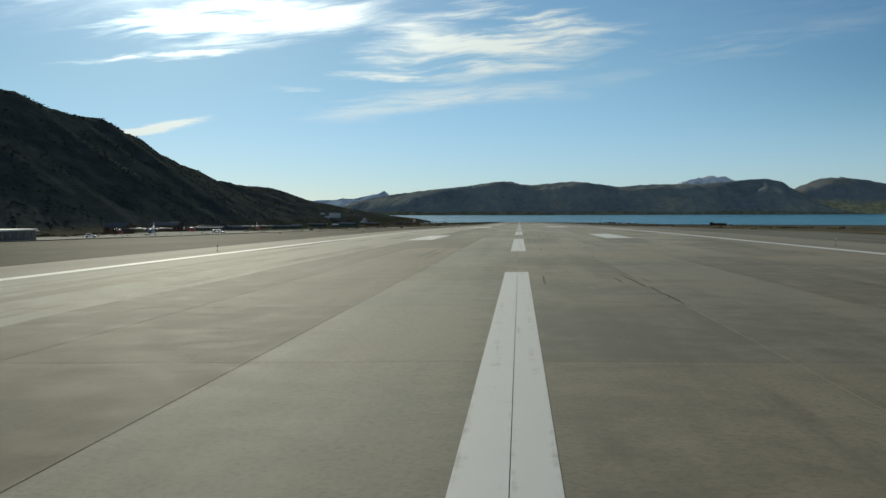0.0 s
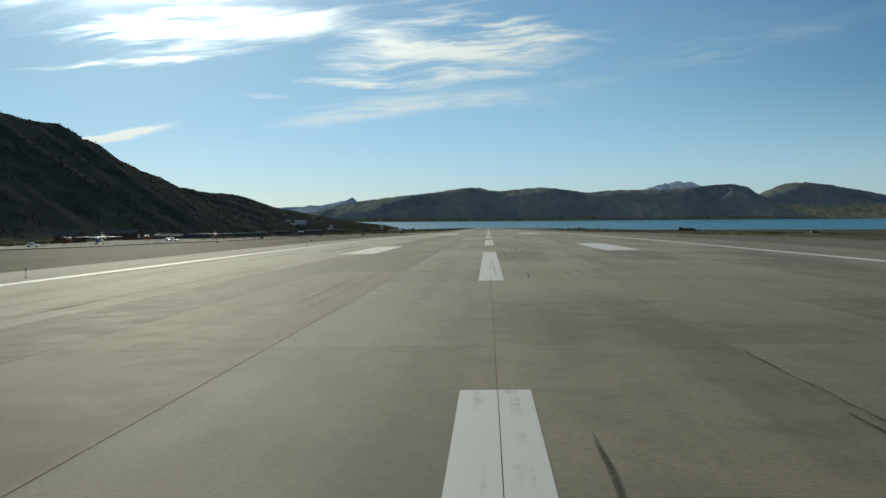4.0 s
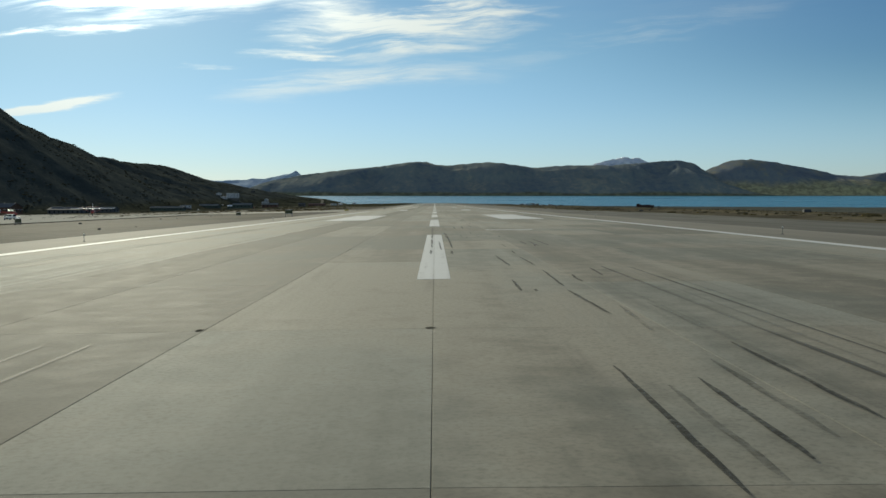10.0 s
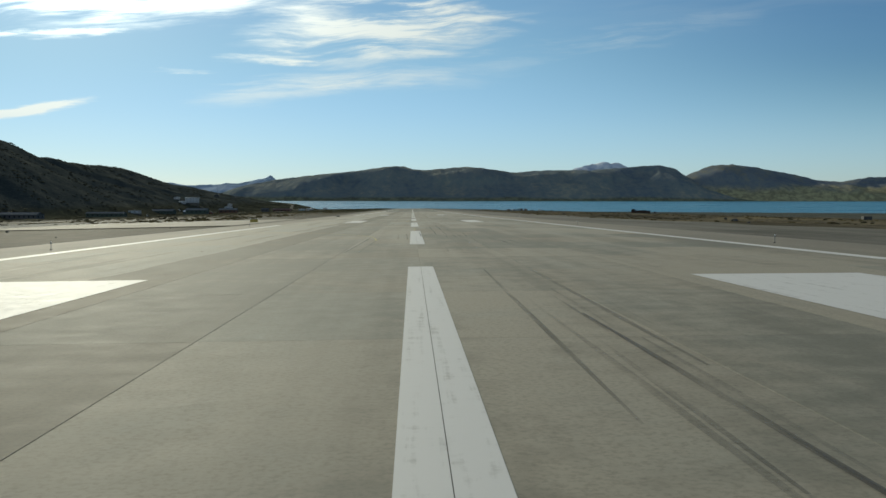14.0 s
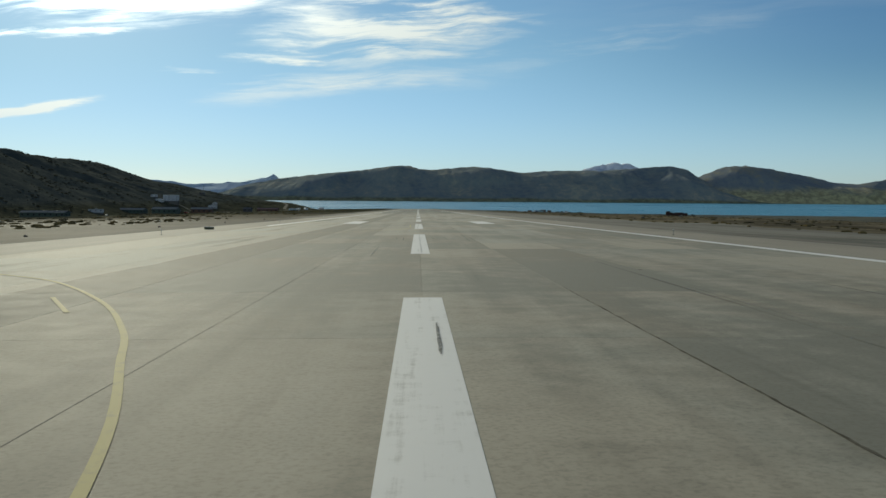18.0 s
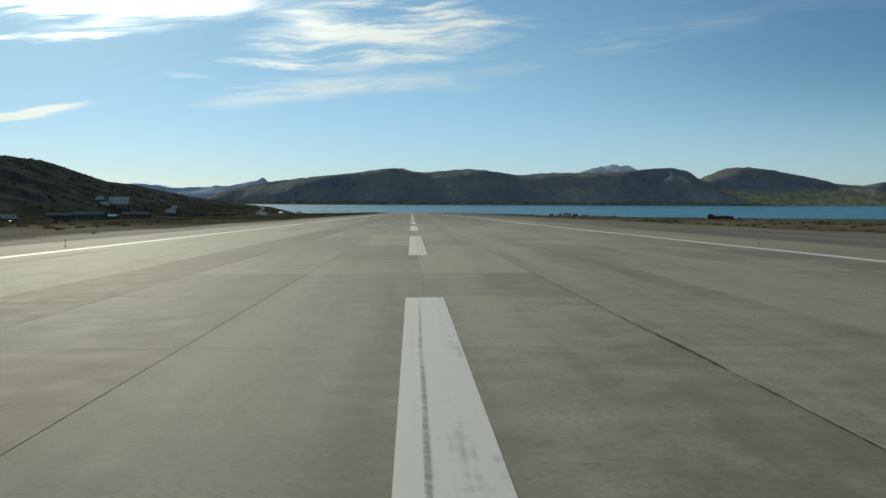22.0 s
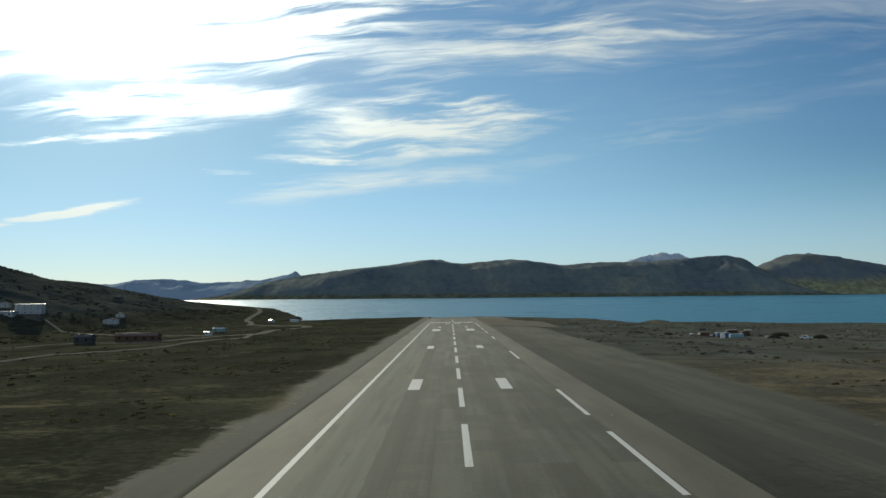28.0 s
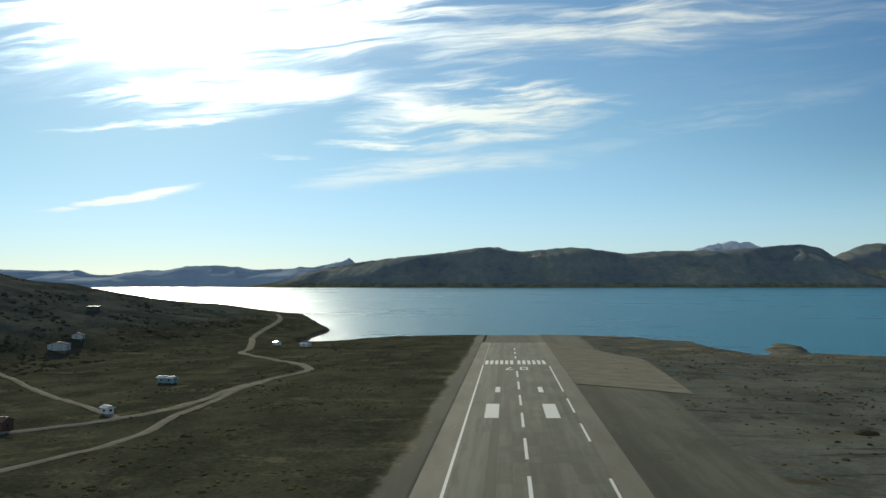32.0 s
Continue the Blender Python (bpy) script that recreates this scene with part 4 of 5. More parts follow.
skid(3.50, 91.9, 3.56, 92.6, 0.030)
skid(4.04, 92.1, 4.02, 92.4, 0.030)
skid(3.06, 92.2, 3.07, 93.7, 0.030)
skid(3.3, 92.5, 3.6, 95.6, 0.031)
skid(4.11, 94.6, 4.08, 94.9, 0.030)
skid(3.65, 94.7, 3.53, 96.3, 0.030)
scuff(1.76, 95.1, 1.61, 97.2, 0.041)
scuff(2.57, 95.1, 2.44, 97.3, 0.049)
skid(0.90, 101.1, 0.93, 102.1, 0.030)
scuff(2.54, 101.1, 2.61, 103.4, 0.030)
skid(2.21, 101.3, 2.26, 104.4, 0.035)
skid(1.50, 101.5, 1.43, 104.5, 0.036)
skid(4.38, 103.6, 4.37, 105.4, 0.030)
skid(4.74, 104.4, 4.71, 105.7, 0.030)
skid(1.45, 104.7, 1.50, 108.2, 0.031)
skid(4.21, 107.3, 4.21, 112.3, 0.030)
skid(4.95, 108.0, 4.88, 110.8, 0.030)
scuff(0.47, 111.7, 0.45, 113.7, 0.030)
skid(1.87, 111.7, 1.92, 115.0, 0.030)
skid(2.28, 111.7, 2.43, 114.1, 0.030)
skid(2.60, 111.7, 2.71, 114.6, 0.030)
scuff(1.55, 111.8, 1.54, 112.8, 0.031)
skid(2.98, 111.9, 3.07, 114.4, 0.030)
skid(3.34, 113.0, 3.49, 114.1, 0.030)
skid(4.12, 114.2, 4.21, 121.6, 0.030)
skid(2.30, 115.1, 2.17, 120.0, 0.030)
skid(2.71, 115.1, 2.57, 121.9, 0.030)
skid(2.98, 115.2, 3.14, 121.3, 0.030)
skid(4.88, 115.8, 5.20, 131.0, 0.030)
skid(0.51, 116.9, 0.48, 119.0, 0.035)
skid(1.90, 119.4, 1.87, 123.5, 0.044)
skid(2.62, 124.1, 2.82, 127.3, 0.030)
skid(2.38, 124.1, 2.46, 128.0, 0.030)
scuff(1.86, 124.2, 2.01, 127.8, 0.030)
scuff(1.13, 124.2, 1.16, 126.8, 0.030)
skid(3.35, 124.8, 3.01, 126.0, 0.030)
scuff(1.55, 125.6, 1.60, 127.3, 0.030)
skid(4.92, 128.1, 4.91, 129.5, 0.030)
scuff(4.21, 128.8, 4.22, 130.5, 0.034)
skid(3.40, 129.4, 3.21, 134.1, 0.030)
skid(5.05, 130.0, 4.88, 130.7, 0.030)
skid(1.92, 130.4, 1.76, 130.8, 0.030)
skid(1.98, 135.9, 2.01, 140.5, 0.030)
scuff(2.32, 136.2, 2.33, 139.4, 0.030)
skid(2.70, 136.7, 2.73, 139.8, 0.030)
scuff(3.12, 137.3, 3.19, 140.9, 0.030)
skid(3.77, 137.9, 3.83, 142.2, 0.030)
scuff(3.08, 143.2, 3.24, 146.5, 0.030)
scuff(3.85, 143.5, 3.83, 146.9, 0.030)
skid(2.86, 145.3, 2.74, 149.4, 0.032)
skid(2.09, 149.2, 2.11, 149.6, 0.030)
skid(1.79, 149.3, 1.82, 152.0, 0.030)
skid(2.79, 150.3, 2.88, 155.1, 0.030)
skid(3.39, 151.5, 3.36, 152.4, 0.030)
skid(3.36, 152.4, 3.43, 153.5, 0.030)
skid(4.13, 153.1, 4.25, 155.8, 0.030)
skid(2.15, 156.7, 2.07, 162.0, 0.033)
skid(2.88, 156.9, 2.81, 161.1, 0.030)
skid(2.82, 163.1, 2.86, 164.8, 0.031)
skid(0.63, 163.1, 0.65, 165.3, 0.039)
skid(-0.11, 163.1, -0.12, 166.0, 0.033)
skid(3.29, 165.5, 3.22, 165.6, 0.030)
skid(0.28, 165.8, 0.21, 173.7, 0.030)
skid(0.71, 167.3, 0.70, 180.9, 0.034)
skid(-0.08, 168.0, -0.12, 170.7, 0.030)
scuff(2.88, 168.1, 2.89, 170.8, 0.034)
skid(4.14, 168.6, 4.20, 169.9, 0.030)
skid(4.29, 168.7, 4.32, 173.8, 0.030)
skid(4.75, 169.1, 4.76, 175.8, 0.030)
skid(3.93, 170.6, 3.91, 173.4, 0.030)
skid(-0.09, 170.7, -0.12, 176.6, 0.046)
skid(0.66, 177.7, 0.61, 181.0, 0.045)
scuff(1.62, 177.7, 1.69, 179.1, 0.030)
skid(-0.12, 177.7, -0.09, 183.2, 0.042)
skid(3.35, 178.5, 3.43, 180.3, 0.030)
scuff(1.43, 178.7, 1.43, 181.4, 0.030)
scuff(2.36, 178.8, 2.23, 181.4, 0.030)
scuff(2.69, 179.0, 2.70, 179.9, 0.030)
skid(0.67, 181.7, 0.55, 186.2, 0.051)
scuff(-0.11, 183.2, -0.13, 198.0, 0.046)
skid(2.10, 184.2, 2.13, 186.1, 0.030)
scuff(0.68, 191.3, 0.73, 192.7, 0.044)
skid(0.74, 193.6, 0.70, 194.4, 0.042)
scuff(3.52, 193.7, 3.51, 194.3, 0.030)
skid(1.42, 194.8, 1.42, 201.2, 0.037)
skid(1.97, 194.9, 2.03, 201.2, 0.037)
skid(4.43, 195.2, 4.45, 196.9, 0.030)
skid(4.09, 195.2, 4.10, 196.5, 0.030)
skid(2.59, 224.1, 3.52, 239.9, 0.030)
skid(2.36, 224.1, 2.29, 225.4, 0.030)
skid(2.98, 224.4, 3.11, 226.2, 0.030)
scuff(0.67, 224.5, 0.59, 227.3, 0.030)
skid(-0.23, 225.3, -0.22, 227.1, 0.030)
skid(3.55, 225.5, 3.84, 231.6, 0.030)
skid(4.00, 226.4, 4.04, 239.3, 0.030)
skid(4.48, 229.1, 4.58, 230.9, 0.030)
skid(-0.07, 229.3, -0.09, 230.9, 0.030)
skid(0.27, 229.5, 0.25, 232.9, 0.030)
skid(2.58, 314.9, 2.61, 316.1, 0.034)
skid(1.98, 314.9, 1.99, 315.7, 0.030)
skid(1.99, 315.7, 2.10, 318.0, 0.030)
skid(3.39, 316.0, 3.56, 324.5, 0.030)
skid(2.61, 316.1, 2.61, 321.1, 0.030)
skid(3.03, 316.2, 2.92, 319.9, 0.030)
skid(0.33, 316.5, 0.31, 320.8, 0.030)
skid(0.32, 316.8, 0.28, 330.5, 0.030)
scuff(0.63, 316.9, 0.63, 318.9, 0.030)
skid(1.96, 319.5, 1.98, 320.6, 0.030)
skid(2.20, 320.3, 2.16, 331.2, 0.032)
skid(1.44, 320.8, 1.51, 331.8, 0.033)
skid(1.48, 334.4, 1.52, 350.1, 0.032)
skid(2.21, 334.4, 2.24, 339.4, 0.030)
skid(2.54, 334.4, 2.51, 335.5, 0.030)
skid(2.79, 334.4, 2.91, 337.1, 0.030)
skid(3.45, 336.1, 3.40, 337.3, 0.030)
skid(2.54, 337.4, 2.51, 338.0, 0.030)
skid(2.24, 339.4, 2.34, 342.7, 0.030)
skid(2.39, 354.9, 2.40, 358.3, 0.030)
skid(1.63, 354.9, 1.62, 358.3, 0.030)
skid(2.91, 355.1, 2.97, 357.7, 0.030)
skid(3.36, 356.0, 3.41, 359.3, 0.030)
skid(1.06, 356.4, 1.07, 359.1, 0.030)
skid(4.06, 357.3, 4.14, 361.0, 0.030)
scuff(0.74, 357.6, 0.76, 360.9, 0.030)
skid(4.55, 358.2, 4.52, 365.3, 0.030)
skid(4.12, 362.5, 4.13, 363.5, 0.030)
scuff(1.08, 375.8, 1.07, 376.9, 0.030)
skid(2.79, 375.8, 2.88, 380.0, 0.030)
skid(0.06, 375.9, 0.12, 381.0, 0.030)
skid(2.38, 376.0, 2.25, 378.6, 0.030)
scuff(1.37, 376.2, 1.37, 377.5, 0.030)
skid(-0.23, 376.3, -0.18, 382.9, 0.030)
skid(1.72, 376.8, 1.72, 381.3, 0.032)
skid(3.75, 377.7, 3.84, 381.4, 0.030)
skid(4.14, 378.5, 4.26, 381.3, 0.030)
skid(4.87, 381.8, 4.88, 382.5, 0.030)
skid(1.71, 383.8, 1.74, 389.1, 0.038)
skid(2.78, 384.1, 2.68, 387.5, 0.030)
skid(1.77, 397.8, 1.71, 405.4, 0.030)
skid(2.51, 398.4, 2.52, 401.7, 0.032)
skid(3.36, 398.4, 3.50, 402.8, 0.030)
scuff(1.00, 398.5, 0.96, 399.1, 0.030)
scuff(1.31, 398.6, 1.33, 399.0, 0.030)
skid(2.98, 399.0, 2.95, 402.0, 0.030)
skid(2.52, 401.7, 2.50, 406.5, 0.030)
skid(-0.22, 402.7, -0.22, 405.3, 0.030)
skid(0.07, 402.7, 0.14, 405.3, 0.034)
skid(4.77, 403.4, 4.79, 408.4, 0.030)
skid(5.21, 404.5, 5.19, 409.2, 0.030)
skid(2.57, 408.0, 2.77, 415.9, 0.030)
skid(0.2, 425.6, 0.2, 429, 0.025)
skid(-1, 470.4, -1, 474.8, 0.028)
skid(1.7, 471.5, 1.6, 475.5, 0.019)
skid(-1.4, 472.3, -1.5, 475.5, 0.025)
skid(0.9, 472.4, 0.8, 476.2, 0.025)
# wheel tracks worn along the centreline stripes
for x0, ya, x1, yb, wd in ((0.06, 453.2, -0.02, 483.2, 0.045), (-0.17, 503.2, 0.02, 533.3, 0.055), (-0.30, 508.0, -0.22, 530.0, 0.02), (0.18, 556.0, 0.22, 583.0, 0.02),
                           (-0.20, 604.0, -0.14, 632.0, 0.03), (0.02, 655.0, 0.08, 683.0, 0.035), (0.22, 654.0, 0.25, 681.0, 0.03), (0.10, 704.0, 0.14, 733.0, 0.03)):
    scuff(x0, ya, x1, yb, wd * 0.6)
marks = new("tyre_mark", mesh_of("tyre_mark", tv, tf, RUBBER))
marks.parent = runway
tagged(marks, "black rubber streaks left by landing wheels", "", "", "stuff")


def crack(x, ya, yb, width, stray):
    """A wandering crack sealed with tar along a joint."""
    vs, n = [], int((yb - ya) / 0.22)
    px = x
    for i in range(n + 1):
        yy = ya + (yb - ya) * i / n
        px = px + rng.gauss(0, stray) - 0.2 * (px - x)
        ww = width * max(0.15, rng.gauss(0.8, 0.55))
        vs += [(px - ww, yy, surf(px, yy) + 0.005), (px + ww, yy, surf(px, yy) + 0.005)]
    ob = new("joint_crack", mesh_of("joint_crack", vs, [(2 * i, 2 * i + 1, 2 * i + 3, 2 * i + 2) for i in range(n)], SPALL))
    ob.parent = runway
    return ob


for x, ya, yb in ((3.35, 74.0, 112.0), (3.35, 404.0, 436.0), (3.33, 462.0, 560.0), (3.3, 566.0, 600.0), (3.32, 606.0, 700.0), (6.7, 540.0, 560.0)):
    crack(x, ya, yb, 0.012, 0.008)
crack(3.35, 21.3, 26.0, 0.022, 0.010)
crack(3.35, 29.4, 36.0, 0.010, 0.008)
marking("tar_patch", [(3.20, 90.6), (3.42, 90.5), (3.58, 90.8), (3.48, 91.1), (3.34, 91.4), (3.24, 91.0)], SPALL, "broken slab corner filled with tar")
marking("tar_patch", [(-0.14, 90.55), (0.04, 90.5), (0.24, 90.6), (0.14, 90.7), (0.03, 90.95), (-0.05, 90.7)], SPALL, "broken slab corner filled with tar")
marking("tar_patch", rect(0.64, 0.82, 193.04, 193.30), THIN_RUBBER, "square tar patch beside the stripe")
marking("holding_bar", rect(3.4, 6.4, 191.6, 192.4), PAINT, "short white bar across a slab")
painted_curve("taxi_line", [(-7.8, 433.8), (-6.4, 430.8)], 0.10, YELLOW)

# spalled corners and sealed cracks along the joints
sv, sf = [], []
for k in range(240):
    i, j = rng.randint(-4, 4), rng.randint(2, bays - 30)
    x, y = i * LANE + rng.gauss(0, 0.05), Y0 + j * BAY + rng.gauss(0, 0.06)
    b, n = len(sv), 9
    lx, ly = (rng.uniform(0.03, 0.13), rng.uniform(0.03, 0.16)) if k % 3 == 0 else (rng.uniform(0.5, 1.6), rng.uniform(0.010, 0.022)) if k % 3 == 1 else (rng.uniform(0.010, 0.022), rng.uniform(0.6, 2.4))
    for q in range(n):
        a = 6.283 * q / n
        f = rng.uniform(0.45, 1.15)
        px, py = x + lx * f * math.cos(a), y + ly * f * math.sin(a)
        sv.append((px, py, surf(px, py) + 0.0045))
    sf.append(tuple(range(b, b + n)))
spalls = new("spall_patch", mesh_of("spall_patch", sv, sf, SPALL))
spalls.parent = runway
tagged(spalls, "dark tar repairs on chipped slab corners", "", "", "stuff")

# ---- paved and gravelled areas beside the runway ----


def draped(name, pts, mat, label, category, lift=0.10, cuts=6):
    """A surface over the ground inside a four-cornered outline, subdivided so that it follows the land."""
    (ax, ay), (bx, by), (cx, cy), (dx_, dy_) = pts
    verts = []
    for j in range(cuts + 1):
        v = j / cuts
        for i in range(cuts + 1):
            u = i / cuts
            x = (ax * (1 - u) + bx * u) * (1 - v) + (dx_ * (1 - u) + cx * u) * v
            y = (ay * (1 - u) + by * u) * (1 - v) + (dy_ * (1 - u) + cy * u) * v
            verts.append((x, y, land(x, y) + lift))
    n = cuts + 1
    faces = [(j * n + i, j * n + i + 1, (j + 1) * n + i + 1, (j + 1) * n + i) for j in range(cuts) for i in range(cuts)]
    return tagged(new(name, mesh_of(name, verts, faces, mat, True)), label, category, "", "structure")


draped("apron", [(-232, 150), (-62, 170), (-62, 470), (-250, 720)], PALE_SLAB, "pale sunlit concrete apron where aircraft are parked", "apron", 0.14, 40)
draped("taxiway", [(-66, 372), (-22.6, 372), (-22.6, 446), (-66, 446)], SHOULDER, "pale taxiway joining the apron to the runway", "taxiway", 0.10, 16)
draped("turning_pad", [(23.2, 1575), (66, 1548), (72, 1730), (23.2, 1872)], TRACK, "pale gravel turning pad beside the runway end", "gravel pad", 0.22, 24)


def track(name, pts, width, label):
    """A gravel road along a smoothed line over the land."""
    fine = []
    for i in range(len(pts) - 1):
        p0, p1, p2, p3 = pts[max(0, i - 1)], pts[i], pts[i + 1], pts[min(len(pts) - 1, i + 2)]
        for k in range(12):
            t = k / 12
            fine.append(tuple(0.5 * (2 * p1[q] + (p2[q] - p0[q]) * t + (2 * p0[q] - 5 * p1[q] + 4 * p2[q] - p3[q]) * t * t + (3 * p1[q] - p0[q] - 3 * p2[q] + p3[q]) * t ** 3) for q in (0, 1)))
    fine.append(pts[-1])
    verts, n = [], len(fine)
    for i, (x, y) in enumerate(fine):
        ax, ay = fine[max(0, i - 1)]
        bx, by = fine[min(n - 1, i + 1)]
        d = math.hypot(bx - ax, by - ay) or 1
        for s in (-1, -0.3, 0.3, 1):
            px, py = x - s * (by - ay) / d * width / 2, y + s * (bx - ax) / d * width / 2
            verts.append((px, py, max(land(px, py), land(x, y) - 0.3) + (0.45 if abs(s) < 1 else 0.1)))
    faces = [(4 * i + k, 4 * i + k + 1, 4 * i + k + 5, 4 * i + k + 4) for i in range(n - 1) for k in range(3)]
    return tagged(new(name, mesh_of(name, verts, faces, TRACK, True)), label, "road", "gravel roads", "structure")


track("road", [(-262, 2230), (-240, 2150), (-222, 1990), (-200, 1900), (-186, 1842), (-176, 1790), (-135, 1725), (-108, 1672), (-104, 1640), (-113, 1612), (-118, 1540), (-128, 1480), (-172, 1452), (-260, 1430)], 5.0,
      "pale gravel road winding through the heath to the shore")
track("road", [(-113, 1612), (-112, 1500), (-110, 1420), (-140, 1330), (-175, 1200)], 3.6, "narrow gravel road between the buildings and the runway")
track("road", [(-360, 1760), (-300, 1700), (-250, 1640), (-190, 1560), (-128, 1480)], 3.4, "gravel lane up to the houses")

# ---- runway furniture ----


def edge_light():
    ob = thing("runway_edge_light", 0, 0, 0, 0, "small runway edge light with a glass dome on a thin stake", "runway light", "runway edge lights")
    part("base_plate", rodded((0, 0, 0), (0, 0, 0.03), 0.07, 0.06, 12), DARK, ob)
    part("stem", rodded((0, 0, 0.03), (0, 0, 0.32), 0.016, 0.014, 8), GREY, ob)
    head = part("lamp_head", rodded((0, 0, 0.31), (0, 0, 0.37), 0.038, 0.046, 12), GREY, ob)
    part("lens", rodded((0, 0, 0.37), (0, 0, 0.44), 0.040, 0.022, 12), GLOSS, head, "clear glass dome")
    return ob


model = edge_light()
first = True
for k in range(-1, 28):
    for s in (-1, 1):
        y = 61.0 + 60.5 * k
        m = pose(s * 19.2 * K, y * K, (surf(s * 19.2, y) - 0.05) * K)
        if first:
            model.matrix_world = m
            first = False
        else:
            copy_thing(model, m)


def sign_board(x, y, w, h, legs, mat, label, turn=0):
    ob = thing("sign_board", x, y, land(x, y), turn, label, "airfield sign", "airfield sign boards")
    board = part("board", boxed(-w / 2, w / 2, -0.05, 0.05, legs, legs + h, 0.02), mat, ob)
    part("frame_top", boxed(-w / 2 - 0.03, w / 2 + 0.03, -0.07, 0.07, legs + h, legs + h + 0.06), GREY, board)
    part("frame_bottom", boxed(-w / 2 - 0.03, w / 2 + 0.03, -0.07, 0.07, legs - 0.06, legs), GREY, board)
    for s in (-1, 1):
        leg = part("leg", rodded((s * w * 0.42, 0, -0.2), (s * w * 0.42, 0, legs + h * 0.5), 0.035, 0.035, 8), GREY, ob)
        part("foot", boxed(s * w * 0.42 - 0.14, s * w * 0.42 + 0.14, -0.14, 0.14, -0.1, 0.05, 0.02), ROCK, leg, "concrete foot")
    return ob


SIGN_YELLOW = simple("yellow_sign", (0.42, 0.31, 0.05), 0.6)
sign_board(-24.5, 289, 1.25, 0.55, 0.55, OLIVE, "olive-backed sign board on two thin metal legs")
sign_board(-40.4, 325, 0.95, 0.45, 0.20, OLIVE, "low olive-backed sign board in the gravel")
sign_board(-25.7, 405.5, 1.25, 0.5, 0.06, SIGN_YELLOW, "low yellow taxiway sign beside the turn-off")
sign_board(-19.9, 503.8, 0.9, 0.55, 0.40, OLIVE, "small olive sign board on two legs near the edge line")
sign_board(-58, 262, 0.9, 0.5, 0.3, OLIVE, "weathered olive sign board by the apron")

# ---- parked aircraft and vehicles on the apron ----


def ring(y, cx, cz, rx, rz, n=14, flat=1.0):
    return [(cx + rx * math.cos(2 * math.pi * i / n), y, cz + rz * math.sin(2 * math.pi * i / n) * (flat if math.sin(2 * math.pi * i / n) < 0 else 1.0)) for i in range(n)]


def aerofoil(x, y0, chord, z, thick, sweep=0.0):
    q = [(0, 0), (0.12, 0.55), (0.35, 0.62), (0.7, 0.35), (1, 0.03), (0.7, -0.1), (0.35, -0.3), (0.12, -0.32)]
    return [(x, y0 + sweep + c * chord, z + t * thick) for c, t in q]


def high_wing_twin(x, y, turn, body, trim, label):
    """A high-wing twin turboprop on its wheels, nose along its own -y."""
    ob = thing("parked_aircraft", x, y, land(x, y) + 0.3, turn, label, "aircraft", "aircraft on the apron")
    fus = part("fuselage", loft([ring(-7.6, 0, 1.75, 0.15, 0.15), ring(-7.0, 0, 1.8, 0.55, 0.5), ring(-6.0, 0, 1.95, 0.85, 0.8), ring(-4.6, 0, 2.2, 0.98, 1.1), ring(-2, 0, 2.25, 1.0, 1.15),
                                 ring(2.5, 0, 2.25, 1.0, 1.15), ring(5, 0, 2.45, 0.75, 0.85), ring(7.4, 0, 2.75, 0.35, 0.42), ring(8.2, 0, 2.85, 0.12, 0.2)]), body, ob, "", True)
    part("cheat_line", boxed(-1.03, 1.03, -4.4, 4.0, 1.95, 2.2, 0.05), trim, fus, "coloured stripe along the cabin")
    part("windscreen", loft([ring(-5.35, 0, 2.72, 0.72, 0.26), ring(-4.5, 0, 2.98, 0.80, 0.34)]), GLASS, fus, "dark windscreen")
    for s in (-1, 1):
        for k in range(6):
            part("cabin_window", boxed(*sorted((s * 0.96, s * 1.04)), -3.2 + k * 1.05, -2.7 + k * 1.05, 2.45, 2.85, 0.02), GLASS, fus)
    wing = part("wing", loft([aerofoil(-9.9, -1.6, 1.5, 3.52, 0.30), aerofoil(-5, -2.0, 2.0, 3.46, 0.42), aerofoil(0, -2.0, 2.0, 3.40, 0.44), aerofoil(5, -2.0, 2.0, 3.46, 0.42), aerofoil(9.9, -1.6, 1.5, 3.52, 0.30)]), WHITE, ob, "", True)
    for s in (-1, 1):
        nac = part("engine_nacelle", loft([ring(-4.0, s * 2.9, 3.25, 0.12, 0.12, 10), ring(-3.8, s * 2.9, 3.25, 0.34, 0.36, 10), ring(-2.2, s * 2.9, 3.22, 0.42, 0.46, 10), ring(0.6, s * 2.9, 3.25, 0.2, 0.25, 10)]), trim, wing, "", True)
        prop = bmesh.new()
        for k in range(3):
            a = 2 * math.pi * k / 3 + 0.4
            rod(prop, (s * 2.9, -4.05, 3.25), (s * 2.9 + 1.3 * math.cos(a), -4.05, 3.25 + 1.3 * math.sin(a)), 0.09, 0.05, 6)
        part("propeller", prop, DARK, nac)
        part("wing_strut", rodded((s * 0.95, -0.6, 1.6), (s * 4.2, -0.9, 3.4), 0.07, 0.07, 8), body, wing)
        gear = part("gear_leg", rodded((s * 0.8, -0.2, 1.5), (s * 1.8, -0.2, 0.5), 0.12, 0.1, 8), GREY, ob)
        part("main_wheel", rodded((s * 1.7, -0.2, 0.46), (s * 2.0, -0.2, 0.46), 0.46, 0.46, 16), DARK, gear)
    fin = part("tail_fin", loft([[(-0.1, 5.6, 3.0), (0.1, 5.6, 3.0), (0.1, 8.4, 3.0), (-0.1, 8.4, 3.0)], [(-0.06, 7.2, 5.9), (0.06, 7.2, 5.9), (0.06, 8.5, 5.9), (-0.06, 8.5, 5.9)]]), trim, ob)
